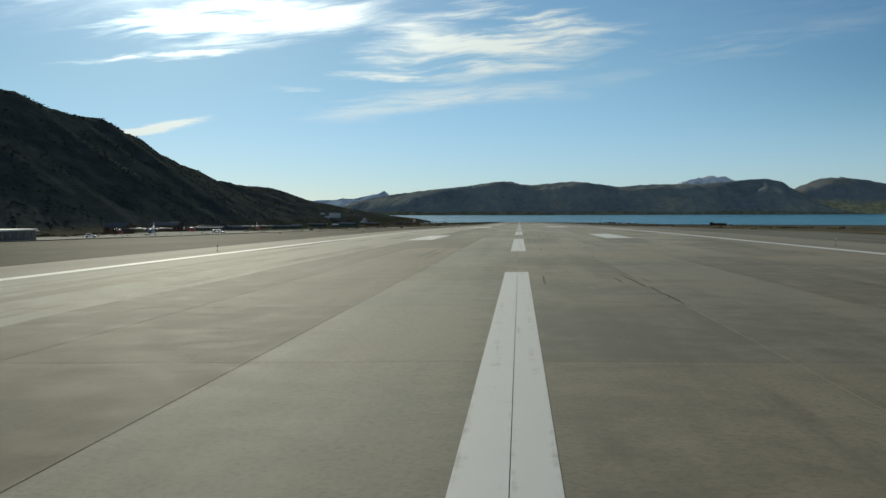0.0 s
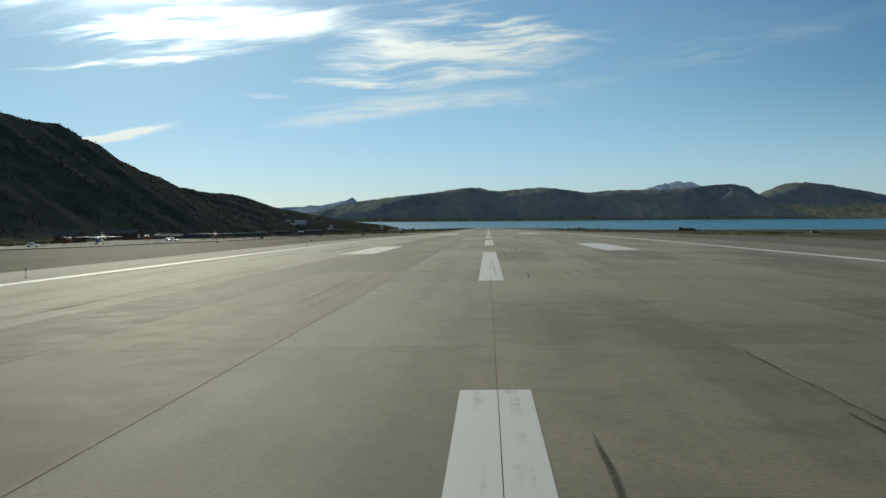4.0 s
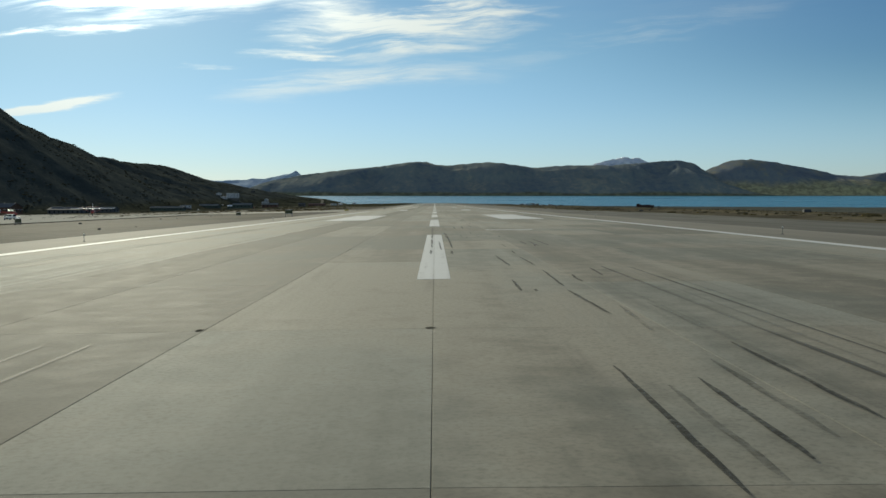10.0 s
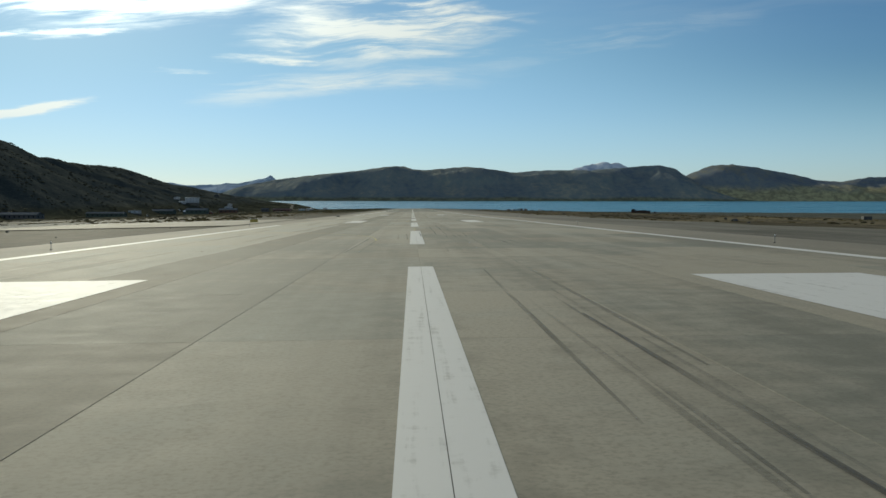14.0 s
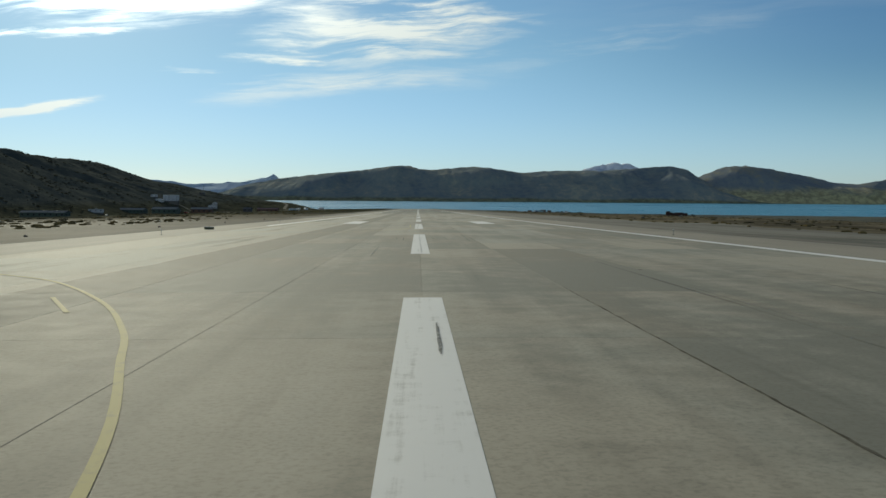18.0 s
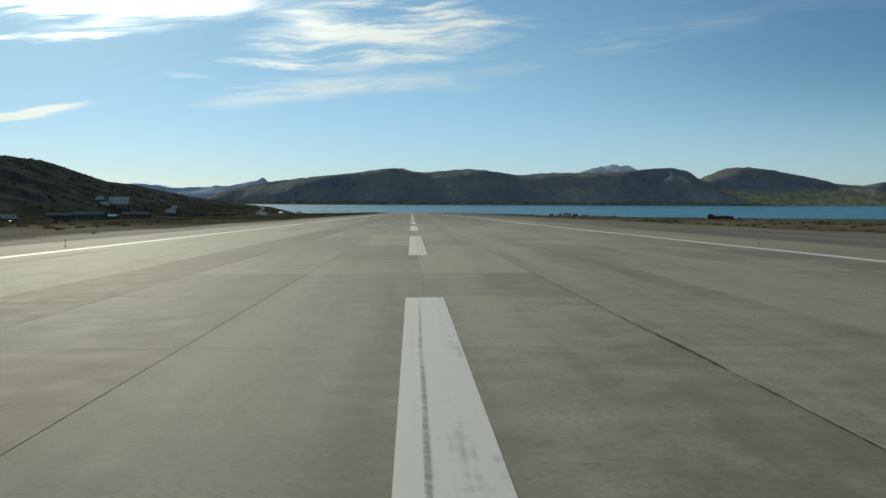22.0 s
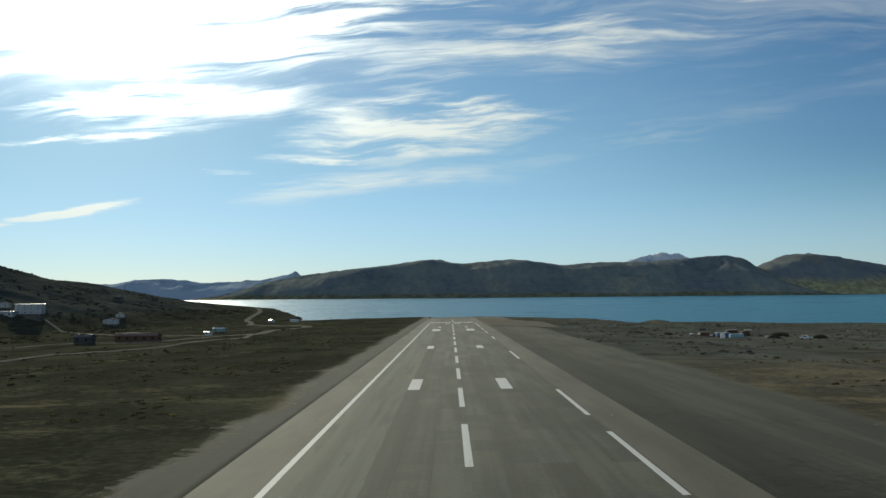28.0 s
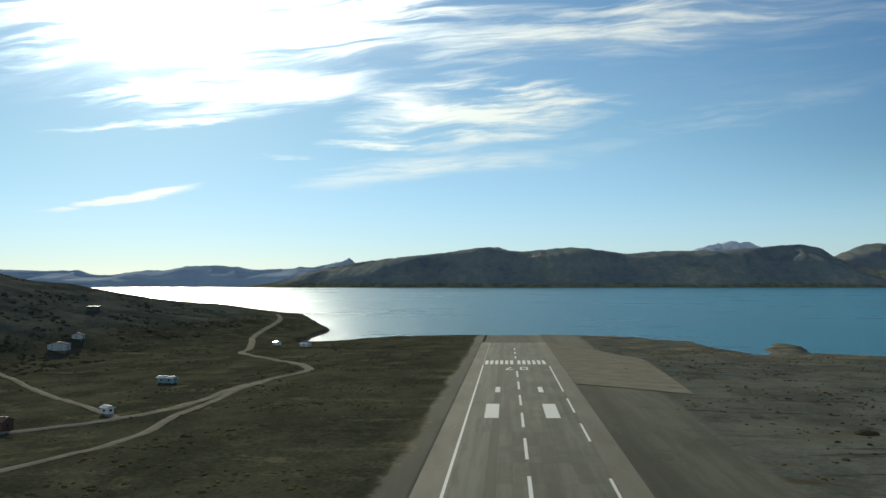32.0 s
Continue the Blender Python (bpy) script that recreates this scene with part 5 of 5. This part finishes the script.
    part("tailplane", loft([aerofoil(-3.1, 7.1, 1.1, 4.1, 0.16), aerofoil(0, 6.9, 1.4, 4.1, 0.2), aerofoil(3.1, 7.1, 1.1, 4.1, 0.16)]), body, fin, "", True)
    nose = part("nose_leg", rodded((0, -5.6, 1.5), (0, -5.7, 0.4), 0.09, 0.08, 8), GREY, ob)
    part("nose_wheel", rodded((-0.13, -5.7, 0.36), (0.13, -5.7, 0.36), 0.36, 0.36, 14), DARK, nose)
    return ob


# dark body paint on these two stands in for their backlit shade
high_wing_twin(-165, 587, 19, RED, WHITE, "high-wing twin-propeller aircraft with white wings on the apron, body coloured dark red for backlit shade")
high_wing_twin(-174, 437, 14, BLUE, WHITE, "high-wing twin-propeller aircraft with white wings on the apron, body coloured dark blue for backlit shade")
high_wing_twin(-222, 402, 24, WHITE, RED, "white high-wing aircraft behind the others by the hangar")


def helicopter(x, y, turn):
    ob = thing("parked_helicopter", x, y, land(x, y) + 0.3, turn, "white and dark red helicopter with drooping rotor blades", "helicopter", "aircraft on the apron")
    body = part("cabin", loft([ring(-3.2, 0, 1.3, 0.2, 0.2), ring(-2.6, 0, 1.45, 0.8, 0.75), ring(-1.2, 0, 1.7, 1.05, 1.1), ring(1.2, 0, 1.8, 1.0, 1.1), ring(2.6, 0, 2.1, 0.5, 0.55), ring(7.2, 0, 2.5, 0.16, 0.18)]), RED, ob, "", True)
    part("windscreen", loft([ring(-2.75, 0, 1.75, 0.6, 0.42), ring(-1.5, 0, 2.05, 0.9, 0.62)]), GLASS, body)
    part("engine_cowling", boxed(-0.6, 0.6, -0.8, 2.0, 2.75, 3.35, 0.18), WHITE, body, "white cowling")
    part("tail_fin", boxed(-0.06, 0.06, 6.6, 7.5, 2.0, 4.0, 0.03), WHITE, body)
    mast = part("rotor_mast", rodded((0, 0.4, 3.3), (0, 0.4, 3.95), 0.13, 0.1, 8), GREY, ob)
    for k in range(4):
        a = math.radians(38 + 90 * k)
        part("rotor_blade", loft([[(0.12 * math.sin(a), 0.4 - 0.12 * math.cos(a), 3.9), (-0.12 * math.sin(a), 0.4 + 0.12 * math.cos(a), 3.9), (0, 0.4, 3.96)],
                                  [(6 * math.cos(a) + 0.14 * math.sin(a), 0.4 + 6 * math.sin(a) - 0.14 * math.cos(a), 3.45), (6 * math.cos(a) - 0.14 * math.sin(a), 0.4 + 6 * math.sin(a) + 0.14 * math.cos(a), 3.45), (6 * math.cos(a), 0.4 + 6 * math.sin(a), 3.5)]]), WHITE, mast, "pale drooping blade")
    for s in (-1, 1):
        skid = part("skid", rodded((s * 1.1, -2.2, 0.1), (s * 1.1, 1.8, 0.1), 0.07, 0.07, 8), GREY, ob)
        for yy in (-1.2, 0.9):
            part("strut", rodded((s * 1.1, yy, 0.1), (s * 0.6, yy, 0.9), 0.05, 0.05, 6), GREY, skid)
    return ob


helicopter(-220, 623, 150)
helicopter(-243, 560, 40)


def pickup(x, y, turn, mat, label):
    ob = thing("utility_vehicle", x, y, land(x, y) + 0.28, turn, label, "vehicle", "vehicles by the apron")
    body = part("body", boxed(-0.95, 0.95, -2.6, 2.6, 0.45, 1.05, 0.10), mat, ob)
    cab = part("cab", loft([[(-0.92, -1.2, 1.05), (0.92, -1.2, 1.05), (0.92, 1.9, 1.05), (-0.92, 1.9, 1.05)], [(-0.78, -0.5, 1.85), (0.78, -0.5, 1.85), (0.78, 1.7, 1.85), (-0.78, 1.7, 1.85)]]), mat, ob)
    part("windscreen", loft([[(-0.82, -1.12, 1.12), (0.82, -1.12, 1.12), (0.82, -1.2, 1.1), (-0.82, -1.2, 1.1)], [(-0.7, -0.52, 1.78), (0.7, -0.52, 1.78), (0.7, -0.62, 1.78), (-0.7, -0.62, 1.78)]]), GLASS, cab)
    for s in (-1, 1):
        part("side_window", boxed(*sorted((s * 0.84, s * 0.93)), -0.3, 1.5, 1.2, 1.68, 0.02), GLASS, cab)
        part("headlight", boxed(*sorted((s * 0.55, s * 0.88)), -2.64, -2.56, 0.7, 0.88, 0.02), GLOSS, body)
        for yy in (-1.65, 1.65):
            part("wheel", rodded((s * 0.72, yy, 0.38), (s * 0.98, yy, 0.38), 0.38, 0.38, 16), DARK, ob)
    return ob


pickup(-151, 469, 70, GLOSS, "shiny white pickup catching the sun on the apron")
pickup(-157, 478, 20, BLUE, "dark blue utility vehicle parked by the aircraft")
pickup(-196, 420, 100, WHITE, "white service vehicle beside the aircraft")
pickup(-330, 1600, 40, WHITE, "white car near the houses")
pickup(-262, 1490, 80, RED, "red car beside the long sheds")
pickup(-300, 1330, 10, WHITE, "white van parked by a shed")

# ---- buildings ----


def house(x, y, turn, w, l, h, wall, roof, pitch, label, name="house", floors=1, group="settlement below the hill", category="house", base=None):
    """A gabled or flat-roofed building with its windows, door, eaves and plinth."""
    base = land(x, y) if base is None else base
    ob = thing(name, x, y, base, turn, label, category, group)
    reach = math.hypot(w, l) / 2
    low = min(land(x + reach * math.cos(a), y + reach * math.sin(a)) for a in (0, 0.79, 1.57, 2.36, 3.14, 3.93, 4.71, 5.5)) - base
    top = 0.0
    part("plinth", boxed(-w / 2 + 0.1, w / 2 - 0.1, -l / 2 + 0.1, l / 2 - 0.1, low - 0.4, 0.35), ROCK, ob, "grey concrete plinth")
    bm = boxed(-w / 2, w / 2, -l / 2, l / 2, top + 0.35, h)
    if pitch:
        for s in (-1, 1):
            a = [bm.verts.new(p) for p in ((-w / 2, s * l / 2, h), (w / 2, s * l / 2, h), (0, s * l / 2, h + pitch))]
            bm.faces.new(a if s < 0 else a[::-1])
    walls = part("wall", bm, wall, ob)
    if pitch:
        t, o = 0.22, 0.5
        for s in (-1, 1):
            slab = loft([[(s * (w / 2 + o), yy, h - o * pitch / (w / 2)), (s * (w / 2 + o), yy, h - o * pitch / (w / 2) + t), (0, yy, h + pitch + t), (0, yy, h + pitch)] for yy in (-l / 2 - o, l / 2 + o)])
            part("roof_slope", slab, roof, ob)
        part("ridge_cap", boxed(-0.2, 0.2, -l / 2 - 0.5, l / 2 + 0.5, h + pitch + 0.1, h + pitch + 0.3), ROOF_DARK, ob)
    else:
        slab = part("roof", boxed(-w / 2 - 0.3, w / 2 + 0.3, -l / 2 - 0.3, l / 2 + 0.3, h, h + 0.4, 0.05), roof, ob)
        part("roof_vent", boxed(-0.8, 0.8, -1.0, 1.0, h + 0.4, h + 1.1, 0.05), GREY, slab)
    fh = (h - top - 0.35) / floors
    trim = WHITE if wall in (PALE_WALL, WHITE, TEAL, RED) else ROOF_DARK
    for f in range(floors):
        z0 = top + 0.35 + f * fh + fh * 0.35
        for s in (-1, 1):
            n = max(1, int(l / 4.2))
            for k in range(n):
                yy = -l / 2 + l * (k + 0.5) / n
                win = part("window", boxed(*sorted((s * (w / 2 - 0.02), s * (w / 2 + 0.07))), yy - 0.65, yy + 0.65, z0, z0 + fh * 0.42), trim, walls)
                part("pane", boxed(*sorted((s * (w / 2 + 0.05), s * (w / 2 + 0.09))), yy - 0.55, yy + 0.55, z0 + 0.08, z0 + fh * 0.42 - 0.08), GLASS, win)
            n = max(1, int(w / 4.2))
            for k in range(n):
                xx = -w / 2 + w * (k + 0.5) / n
                win = part("window", boxed(xx - 0.6, xx + 0.6, *sorted((s * (l / 2 - 0.02), s * (l / 2 + 0.07))), z0, z0 + fh * 0.42), trim, walls)
                part("pane", boxed(xx - 0.5, xx + 0.5, *sorted((s * (l / 2 + 0.05), s * (l / 2 + 0.09))), z0 + 0.08, z0 + fh * 0.42 - 0.08), GLASS, win)
    door = part("door", boxed(w / 2 - 0.02, w / 2 + 0.08, -l * 0.07 - 0.5, -l * 0.07 + 0.5, top + 0.35, top + 2.4), ROOF_DARK, walls)
    part("door_handle", boxed(w / 2 + 0.07, w / 2 + 0.13, -l * 0.07 + 0.3, -l * 0.07 + 0.42, top + 1.3, top + 1.4), GREY, door)
    return ob


PALE_WALL = simple("pale_plaster", (0.42, 0.44, 0.46), 0.7)
GREY_WALL = simple("grey_cladding", (0.085, 0.09, 0.095), 0.7)
house(-340, 1725, 8, 20, 12, 8.0, PALE_WALL, GLOSS, 0, "large white flat-roofed apartment building on the slope", "apartment_building", 3, base=17.0, category="apartment building")
house(-352, 1712, 8, 10, 10, 4.5, PALE_WALL, GLOSS, 0, "lower white wing of the apartment building", "apartment_building", 1, base=15.0, category="apartment building")
house(-366, 1735, 10, 9, 8, 3.2, PALE_WALL, ROOF_PALE, 1.6, "pale grey house with a light roof beside the apartments", floors=1)
house(-338, 1414, 15, 15, 9, 3.6, PALE_WALL, ROOF_PALE, 0, "low white flat-roofed building below the hillside", floors=1)
house(-296, 1784, 5, 12, 8, 4.2, PALE_WALL, ROOF_PALE, 1.4, "pale two-storey house above the gravel road", floors=2)
house(-301, 1822, 5, 7, 6, 3.0, PALE_WALL, ROOF_PALE, 1.3, "small pale house with light roof near the shore road")
house(-330, 1516, 82, 12, 30, 4.2, WALL_GREEN, ROOF_PALE, 1.8, "long low dark shed with a pale metal roof", "storage_shed", category="shed")
house(-286, 1500, 85, 10, 26, 4.0, WALL_GREEN, GLOSS, 1.6, "long dark shed with bright metal roof", "storage_shed", category="shed")
house(-246, 1342, 88, 12, 24, 4.6, WALL_GREEN, ROOF_PALE, 1.8, "dark-walled shed with sunlit pale roof", "storage_shed", category="shed")
house(-212, 1348, 92, 10, 20, 4.2, BROWN, ROOF_PALE, 1.5, "brown shed with pale roof near the runway", "storage_shed", category="shed")
house(-287, 1148, 84, 9, 36, 3.8, WALL_GREEN, ROOF_PALE, 1.2, "long low dark shed with a sunlit pale roof under the hill", "storage_shed", category="shed")
house(-322, 1040, 80, 12, 34, 4.4, GREY_WALL, ROOF_PALE, 1.6, "long grey barrack with a pale roof under the hill", "barrack", category="barrack")
house(-300, 905, 75, 12, 30, 4.4, GREY_WALL, ROOF_DARK, 2.0, "long grey barrack with dark roof", "barrack", category="barrack")
house(-290, 760, 80, 14, 26, 5.5, BROWN, ROOF_DARK, 2.6, "brown workshop with a dark gabled roof", "workshop", category="workshop")
house(-268, 616, 80, 12, 16, 4.5, BROWN, ROOF_DARK, 3.0, "dark brown gabled shed behind the parked aircraft", "storage_shed", category="shed")
house(-161, 262, 0, 30, 30, 3.6, GREY_WALL, WHITE, 0, "grey hangar with a bright flat roof edge by the apron", "hangar", category="hangar")
house(-157, 1602, 70, 3.0, 8.5, 2.5, TEAL, GLOSS, 0.5, "pale blue cabin with white roof by the gravel road", "site_cabin", category="cabin")
house(-136, 1490, 60, 2.4, 3.6, 2.4, WHITE, GLOSS, 0.4, "small white cabin by the gravel road", "site_cabin", category="cabin")
house(-166, 1463, 84, 6, 23, 3.4, BROWN, ROOF_RED, 1.0, "long low red-brown shed beside the gravel road", "storage_shed", category="shed")
house(-183, 1434, 84, 6, 8.5, 3.4, ROOF_DARK, ROOF_DARK, 1.0, "short dark shed beside the gravel road", "storage_shed", category="shed")
house(-172, 1866, 30, 4, 6, 2.4, WHITE, GLOSS, 0.8, "low white shed above the beach", "storage_shed", category="shed")
house(-146, 1842, 60, 3.5, 7, 2.2, WHITE, GLOSS, 0.8, "small white boat shed at the beach", "boat_shed", category="shed")
house(-350, 1955, 10, 8, 14, 3.4, ROOF_DARK, ROOF_DARK, 0, "dark flat-roofed hut on the ridge", "ridge_hut", category="hut")


def lattice_mast(x, y, h, label):
    ob = thing("radio_mast", x, y, land(x, y) - 0.3, 0, label, "radio mast", "radio masts on the ridge")
    legs = [(math.cos(a) , math.sin(a)) for a in (0.5, 2.6, 4.7)]
    for cx, cy in legs:
        part("leg", rodded((cx * 1.1, cy * 1.1, 0), (cx * 0.25, cy * 0.25, h), 0.09, 0.06, 6), GREY, ob)
    for k in range(8):
        za, zb = h * k / 8, h * (k + 1) / 8
        ra, rb = 1.1 - 0.85 * k / 8, 1.1 - 0.85 * (k + 1) / 8
        bm = bmesh.new()
        for (ax, ay), (bx, by) in zip(legs, legs[1:] + legs[:1]):
            rod(bm, (ax * ra, ay * ra, za), (bx * rb, by * rb, zb), 0.04, 0.04, 5)
        part("bracing", bm, GREY, ob)
    part("antenna", rodded((0, 0, h), (0, 0, h + 3), 0.06, 0.03, 6), WHITE, ob, "white whip antenna")
    part("footing", boxed(-1.6, 1.6, -1.6, 1.6, -0.6, 0.4, 0.05), ROCK, ob)
    return ob


lattice_mast(-354, 1985, 15, "grey lattice radio mast standing on the ridge")
lattice_mast(-330, 2030, 10, "shorter lattice mast further along the ridge")

# ---- on the flats to the right: a stranded hull, a scrap yard, lone containers ----


def stranded_hull(x, y):
    ob = thing("stranded_hull", x, y, land(x, y) - 0.4, -8, "dark rusty hull of a beached vessel on the shore flat", "wreck")
    n = 9
    rings = []
    for k, t in enumerate(np.linspace(0, 1, n)):
        w = 3.2 * math.sin(math.pi * min(1.0, 0.25 + t * 0.7)) + 0.3
        z1 = 3.6 + 1.6 * (1 - t) ** 3 + 0.5 * t * t
        xx = -13 + 27 * t
        rings.append([(xx, -w, 0.4), (xx, -w * 1.1, z1), (xx, 0, z1 + 0.15), (xx, w * 1.1, z1), (xx, w, 0.4), (xx, 0, -0.4)])
    part("hull", loft(rings), RUST_DARK, ob)
    house_ = part("deckhouse", boxed(-12.5, -8.0, -2.2, 2.2, 4.2, 6.4, 0.15), RUST_DARK, ob, "rust-streaked wheelhouse")
    part("wheelhouse_window", boxed(-12.0, -8.6, -2.26, -2.18, 5.2, 6.0), GLASS, house_)
    part("funnel", rodded((-6.5, 0, 4), (-6.5, 0, 6.0), 0.6, 0.5, 10), ROOF_DARK, ob)
    part("cargo_hatch", boxed(-2, 9, -2.0, 2.0, 3.8, 4.9, 0.1), ROOF_DARK, ob)
    part("mast", rodded((-4, 0, 4), (-4, 0, 8.0), 0.12, 0.06, 6), GREY, ob)
    return ob


stranded_hull(333, 1622)


def boulder(x, y, r, label, seed, flat=0.6, name="boulder", mat=None):
    bm = bmesh.new()
    bmesh.ops.create_icosphere(bm, subdivisions=2, radius=r)
    for v in bm.verts:
        n = 1 + 0.35 * noise.noise(v.co / r * 1.3 + Vector((seed, 0, 0))) + 0.12 * noise.noise(v.co / r * 3.1 + Vector((0, seed, 0)))
        v.co = Vector((v.co.x * n, v.co.y * n * 0.8, v.co.z * n * flat))
    ob = part(name, bm, mat or ROCK)
    ob.matrix_world = pose(x * K, y * K, (land(x, y) + r * flat * 0.35) * K, 0, 0, seed * 40)
    return tagged(ob, label, "boulder", "loose boulders")


boulder(356, 1628, 2.6, "dark boulder on the shore flat beside the wreck", 3.3, 0.7)


def container(x, y, turn, l, w, h, mat, label):
    ob = thing("shipping_container", x, y, land(x, y) + 0.1, turn, label, "container", "scrap and containers on the flats")
    body = part("body", boxed(-l / 2, l / 2, -w / 2, w / 2, 0, h, 0.06), mat, ob)
    for s in (-1, 1):
        for k in range(int(l / 0.8)):
            xx = -l / 2 + 0.4 + k * 0.8
            part("corrugation", boxed(xx - 0.14, xx + 0.14, *sorted((s * w / 2, s * (w / 2 + 0.05))), 0.15, h - 0.15), mat, body)
        part("end_door", boxed(*sorted((l / 2, l / 2 + 0.06)), *sorted((s * 0.03, s * (w / 2 - 0.08))), 0.12, h - 0.12, 0.02), mat, ob)
    for k in (-0.5, 0.5):
        part("lock_rod", rodded((l / 2 + 0.09, k, 0.2), (l / 2 + 0.09, k, h - 0.2), 0.03, 0.03, 6), GREY, ob)
    part("roof_panel", boxed(-l / 2 + 0.05, l / 2 - 0.05, -w / 2 + 0.05, w / 2 - 0.05, h, h + 0.05), GLOSS if mat not in (BROWN, ROOF_DARK) else mat, ob)
    return ob


container(128, 1396, 4, 6.2, 2.2, 1.7, TEAL, "pale blue-grey box body with white roof in the scrap yard")
container(121.5, 1395, 82, 2.4, 1.9, 2.0, WHITE, "square white hut-like container in the scrap yard")
container(125, 1407, 4, 6.0, 2.2, 1.9, BLUE, "dark blue container in the scrap yard")
container(134, 1424, 6, 5.5, 2.2, 2.6, BROWN, "rust-brown container with a pale roof edge")
container(141, 1425, 2, 4.0, 2.2, 2.2, BROWN, "rusty container beside another like it")
container(119, 1416, -12, 4.0, 2.0, 1.6, BROWN, "rusty open skip among the scrap")
container(256, 777, 6, 5, 2.6, 1.9, ROOF_DARK, "dark weathered container alone on the gravel flats")
container(145, 1399, 12, 6, 2.0, 0.8, GREY, "low grey flatbed trailer beside the containers")
for x, y, w, h in ((134, 1423, 5.0, 0.25), (142, 1424, 3.4, 0.25), (114, 1420, 1.6, 0.9), (118, 1421, 1.3, 1.1), (122.5, 1418, 2.2, 0.3)):
    z = 2.75 if h == 0.25 else 0.1
    ob = thing("scrap_pile", x, y, land(x, y) + z, 8, "white sheet-metal panel lying among rusty scrap", "scrap", "scrap and containers on the flats")
    part("sheet", boxed(-w / 2, w / 2, -0.9, 0.9, 0, h, 0.03), WHITE, ob)
    part("rim", boxed(-w / 2 - 0.06, w / 2 + 0.06, -0.96, 0.96, -0.02, h * 0.4), BROWN, ob, "rusty rim")
pickup(152, 1376, 70, WHITE, "abandoned white car on the flats near the scrap")
for k in range(7):
    boulder(114 + 3.4 * k + (k % 3), 1412 + (k * 7) % 14, 0.6 + 0.2 * (k % 3), "rust-red heap of scrap metal", 1.7 * k + 0.4, 0.7, "scrap_heap", BROWN)
for k, (x, y, r) in enumerate(((146, 1398, 3.2), (171, 1409, 4.0), (163, 1440, 4.4), (104, 1425, 2.6), (96, 1460, 3.0))):
    boulder(x, y, r, "low dark mound of heather-grown rock", 2.1 * k + 0.3, 0.34, "rock_mound", SHRUB)
for x, y, label in ((242, 1548, "small white marker box alone on the flats"), (137, 1462, "small white marker box beside rusty scrap on the flats")):
    ob = thing("marker_box", x, y, land(x, y), 20, label, "marker", "marker boxes on the flats")
    part("cabinet", boxed(-0.35, 0.35, -0.3, 0.3, 0.25, 1.0, 0.03), WHITE, ob)
    part("lid", boxed(-0.4, 0.4, -0.35, 0.35, 1.0, 1.06, 0.02), GLOSS, ob)
    for px in (-0.27, 0.27):
        part("post", boxed(px - 0.06, px + 0.06, -0.06, 0.06, -0.1, 0.25), GREY, ob)
boulder(138.6, 1461, 0.7, "rust-red heap of scrap metal", 5.1, 0.6, "scrap_heap", BROWN)
boulder(149, 1532, 2.0, "large dark boulder standing on the gravel flats", 4.2, 0.75)
boulder(186, 1630, 2.2, "large dark boulder standing on the gravel flats", 6.4, 0.7)
for k in range(46):
    x = 60 + (k * 73) % 260
    y = 420 + (k * 211) % 1250
    if y < 1660 and not (95 < x < 160 and 1380 < y < 1430):
        boulder(x, y, 0.35 + 0.16 * (k % 5), "dark weathered boulder lying in dry grass", 0.77 * k)
for k in range(40):
    x = -29 - (k * 17) % 34
    y = 150 + (k * 149) % 560
    if not (366 < y < 452):
        boulder(x, y, 0.09 + 0.045 * (k % 4), "small dark stone in the gravel beside the runway", 0.53 * k + 0.1)

# ---- low growth: dry tufts and heather clumps ----


def clumps(name, mat, label, count, xr, yr, size, seed, keep):
    """Many small ragged hummocks of growth."""
    r = random.Random(seed)
    verts, faces = [], []
    made = 0
    while made < count:
        x, y = r.uniform(*xr), r.uniform(*yr)
        if noise.noise((x / 34, y / 48, seed)) < keep:
            continue
        made += 1
        z = land(x, y)
        if z < 0.6:
            continue
        s = size * r.uniform(0.4, 1.5)
        turn, long = r.uniform(0, 6.28), r.uniform(1.0, 2.2)
        c0 = len(verts)
        for rad, lift in ((1.0, -0.15), (0.72, 0.30)):
            for k in range(7):
                a = 6.283 * k / 7
                q = s * rad * r.uniform(0.65, 1.25)
                u, v = q * math.cos(a) * long, q * math.sin(a)
                verts.append((x + u * math.cos(turn) - v * math.sin(turn), y + u * math.sin(turn) + v * math.cos(turn), z + (s * lift * r.uniform(0.6, 1.4) if lift > 0 else lift)))
        verts.append((x, y, z + s * r.uniform(0.35, 0.55)))
        for k in range(7):
            m = (k + 1) % 7
            faces += [(c0 + k, c0 + m, c0 + 7 + m, c0 + 7 + k), (c0 + 7 + k, c0 + 7 + m, c0 + 14)]
    ob = new(name, mesh_of(name, verts, faces, mat))
    return tagged(ob, label, "grass" if mat is TUFT else "heather", "", "stuff")


clumps("dry_grass", TUFT, "hummocks of dry straw-coloured grass on the flats", 3600, (50, 330), (250, 1820), 0.5, 5, 0.05)
clumps("dry_grass", TUFT, "hummocks of dry straw-coloured grass beside the runway", 2600, (-130, -40), (430, 1950), 0.5, 9, 0.05)
clumps("heather", SHRUB, "low dark heather and crowberry clumps", 2600, (70, 360), (300, 1800), 0.55, 12, 0.10)
clumps("heather", SHRUB, "low dark heather below the hill", 2200, (-330, -75), (430, 2050), 0.6, 15, 0.04)
clumps("willow_scrub", SHRUB, "dark knee-high willow scrub on the hillside", 4200, (-560, -250), (500, 2200), 1.3, 21, 0.0)

# ---- the near slabs, one by one ----
for x, y in SLABS:
    vs, fs = [], []
    slab_faces(x, y, LANE, BAY, vs, fs)
    s = new("slab", mesh_of("slab", vs, fs, CONCRETE))
    s.parent = runway
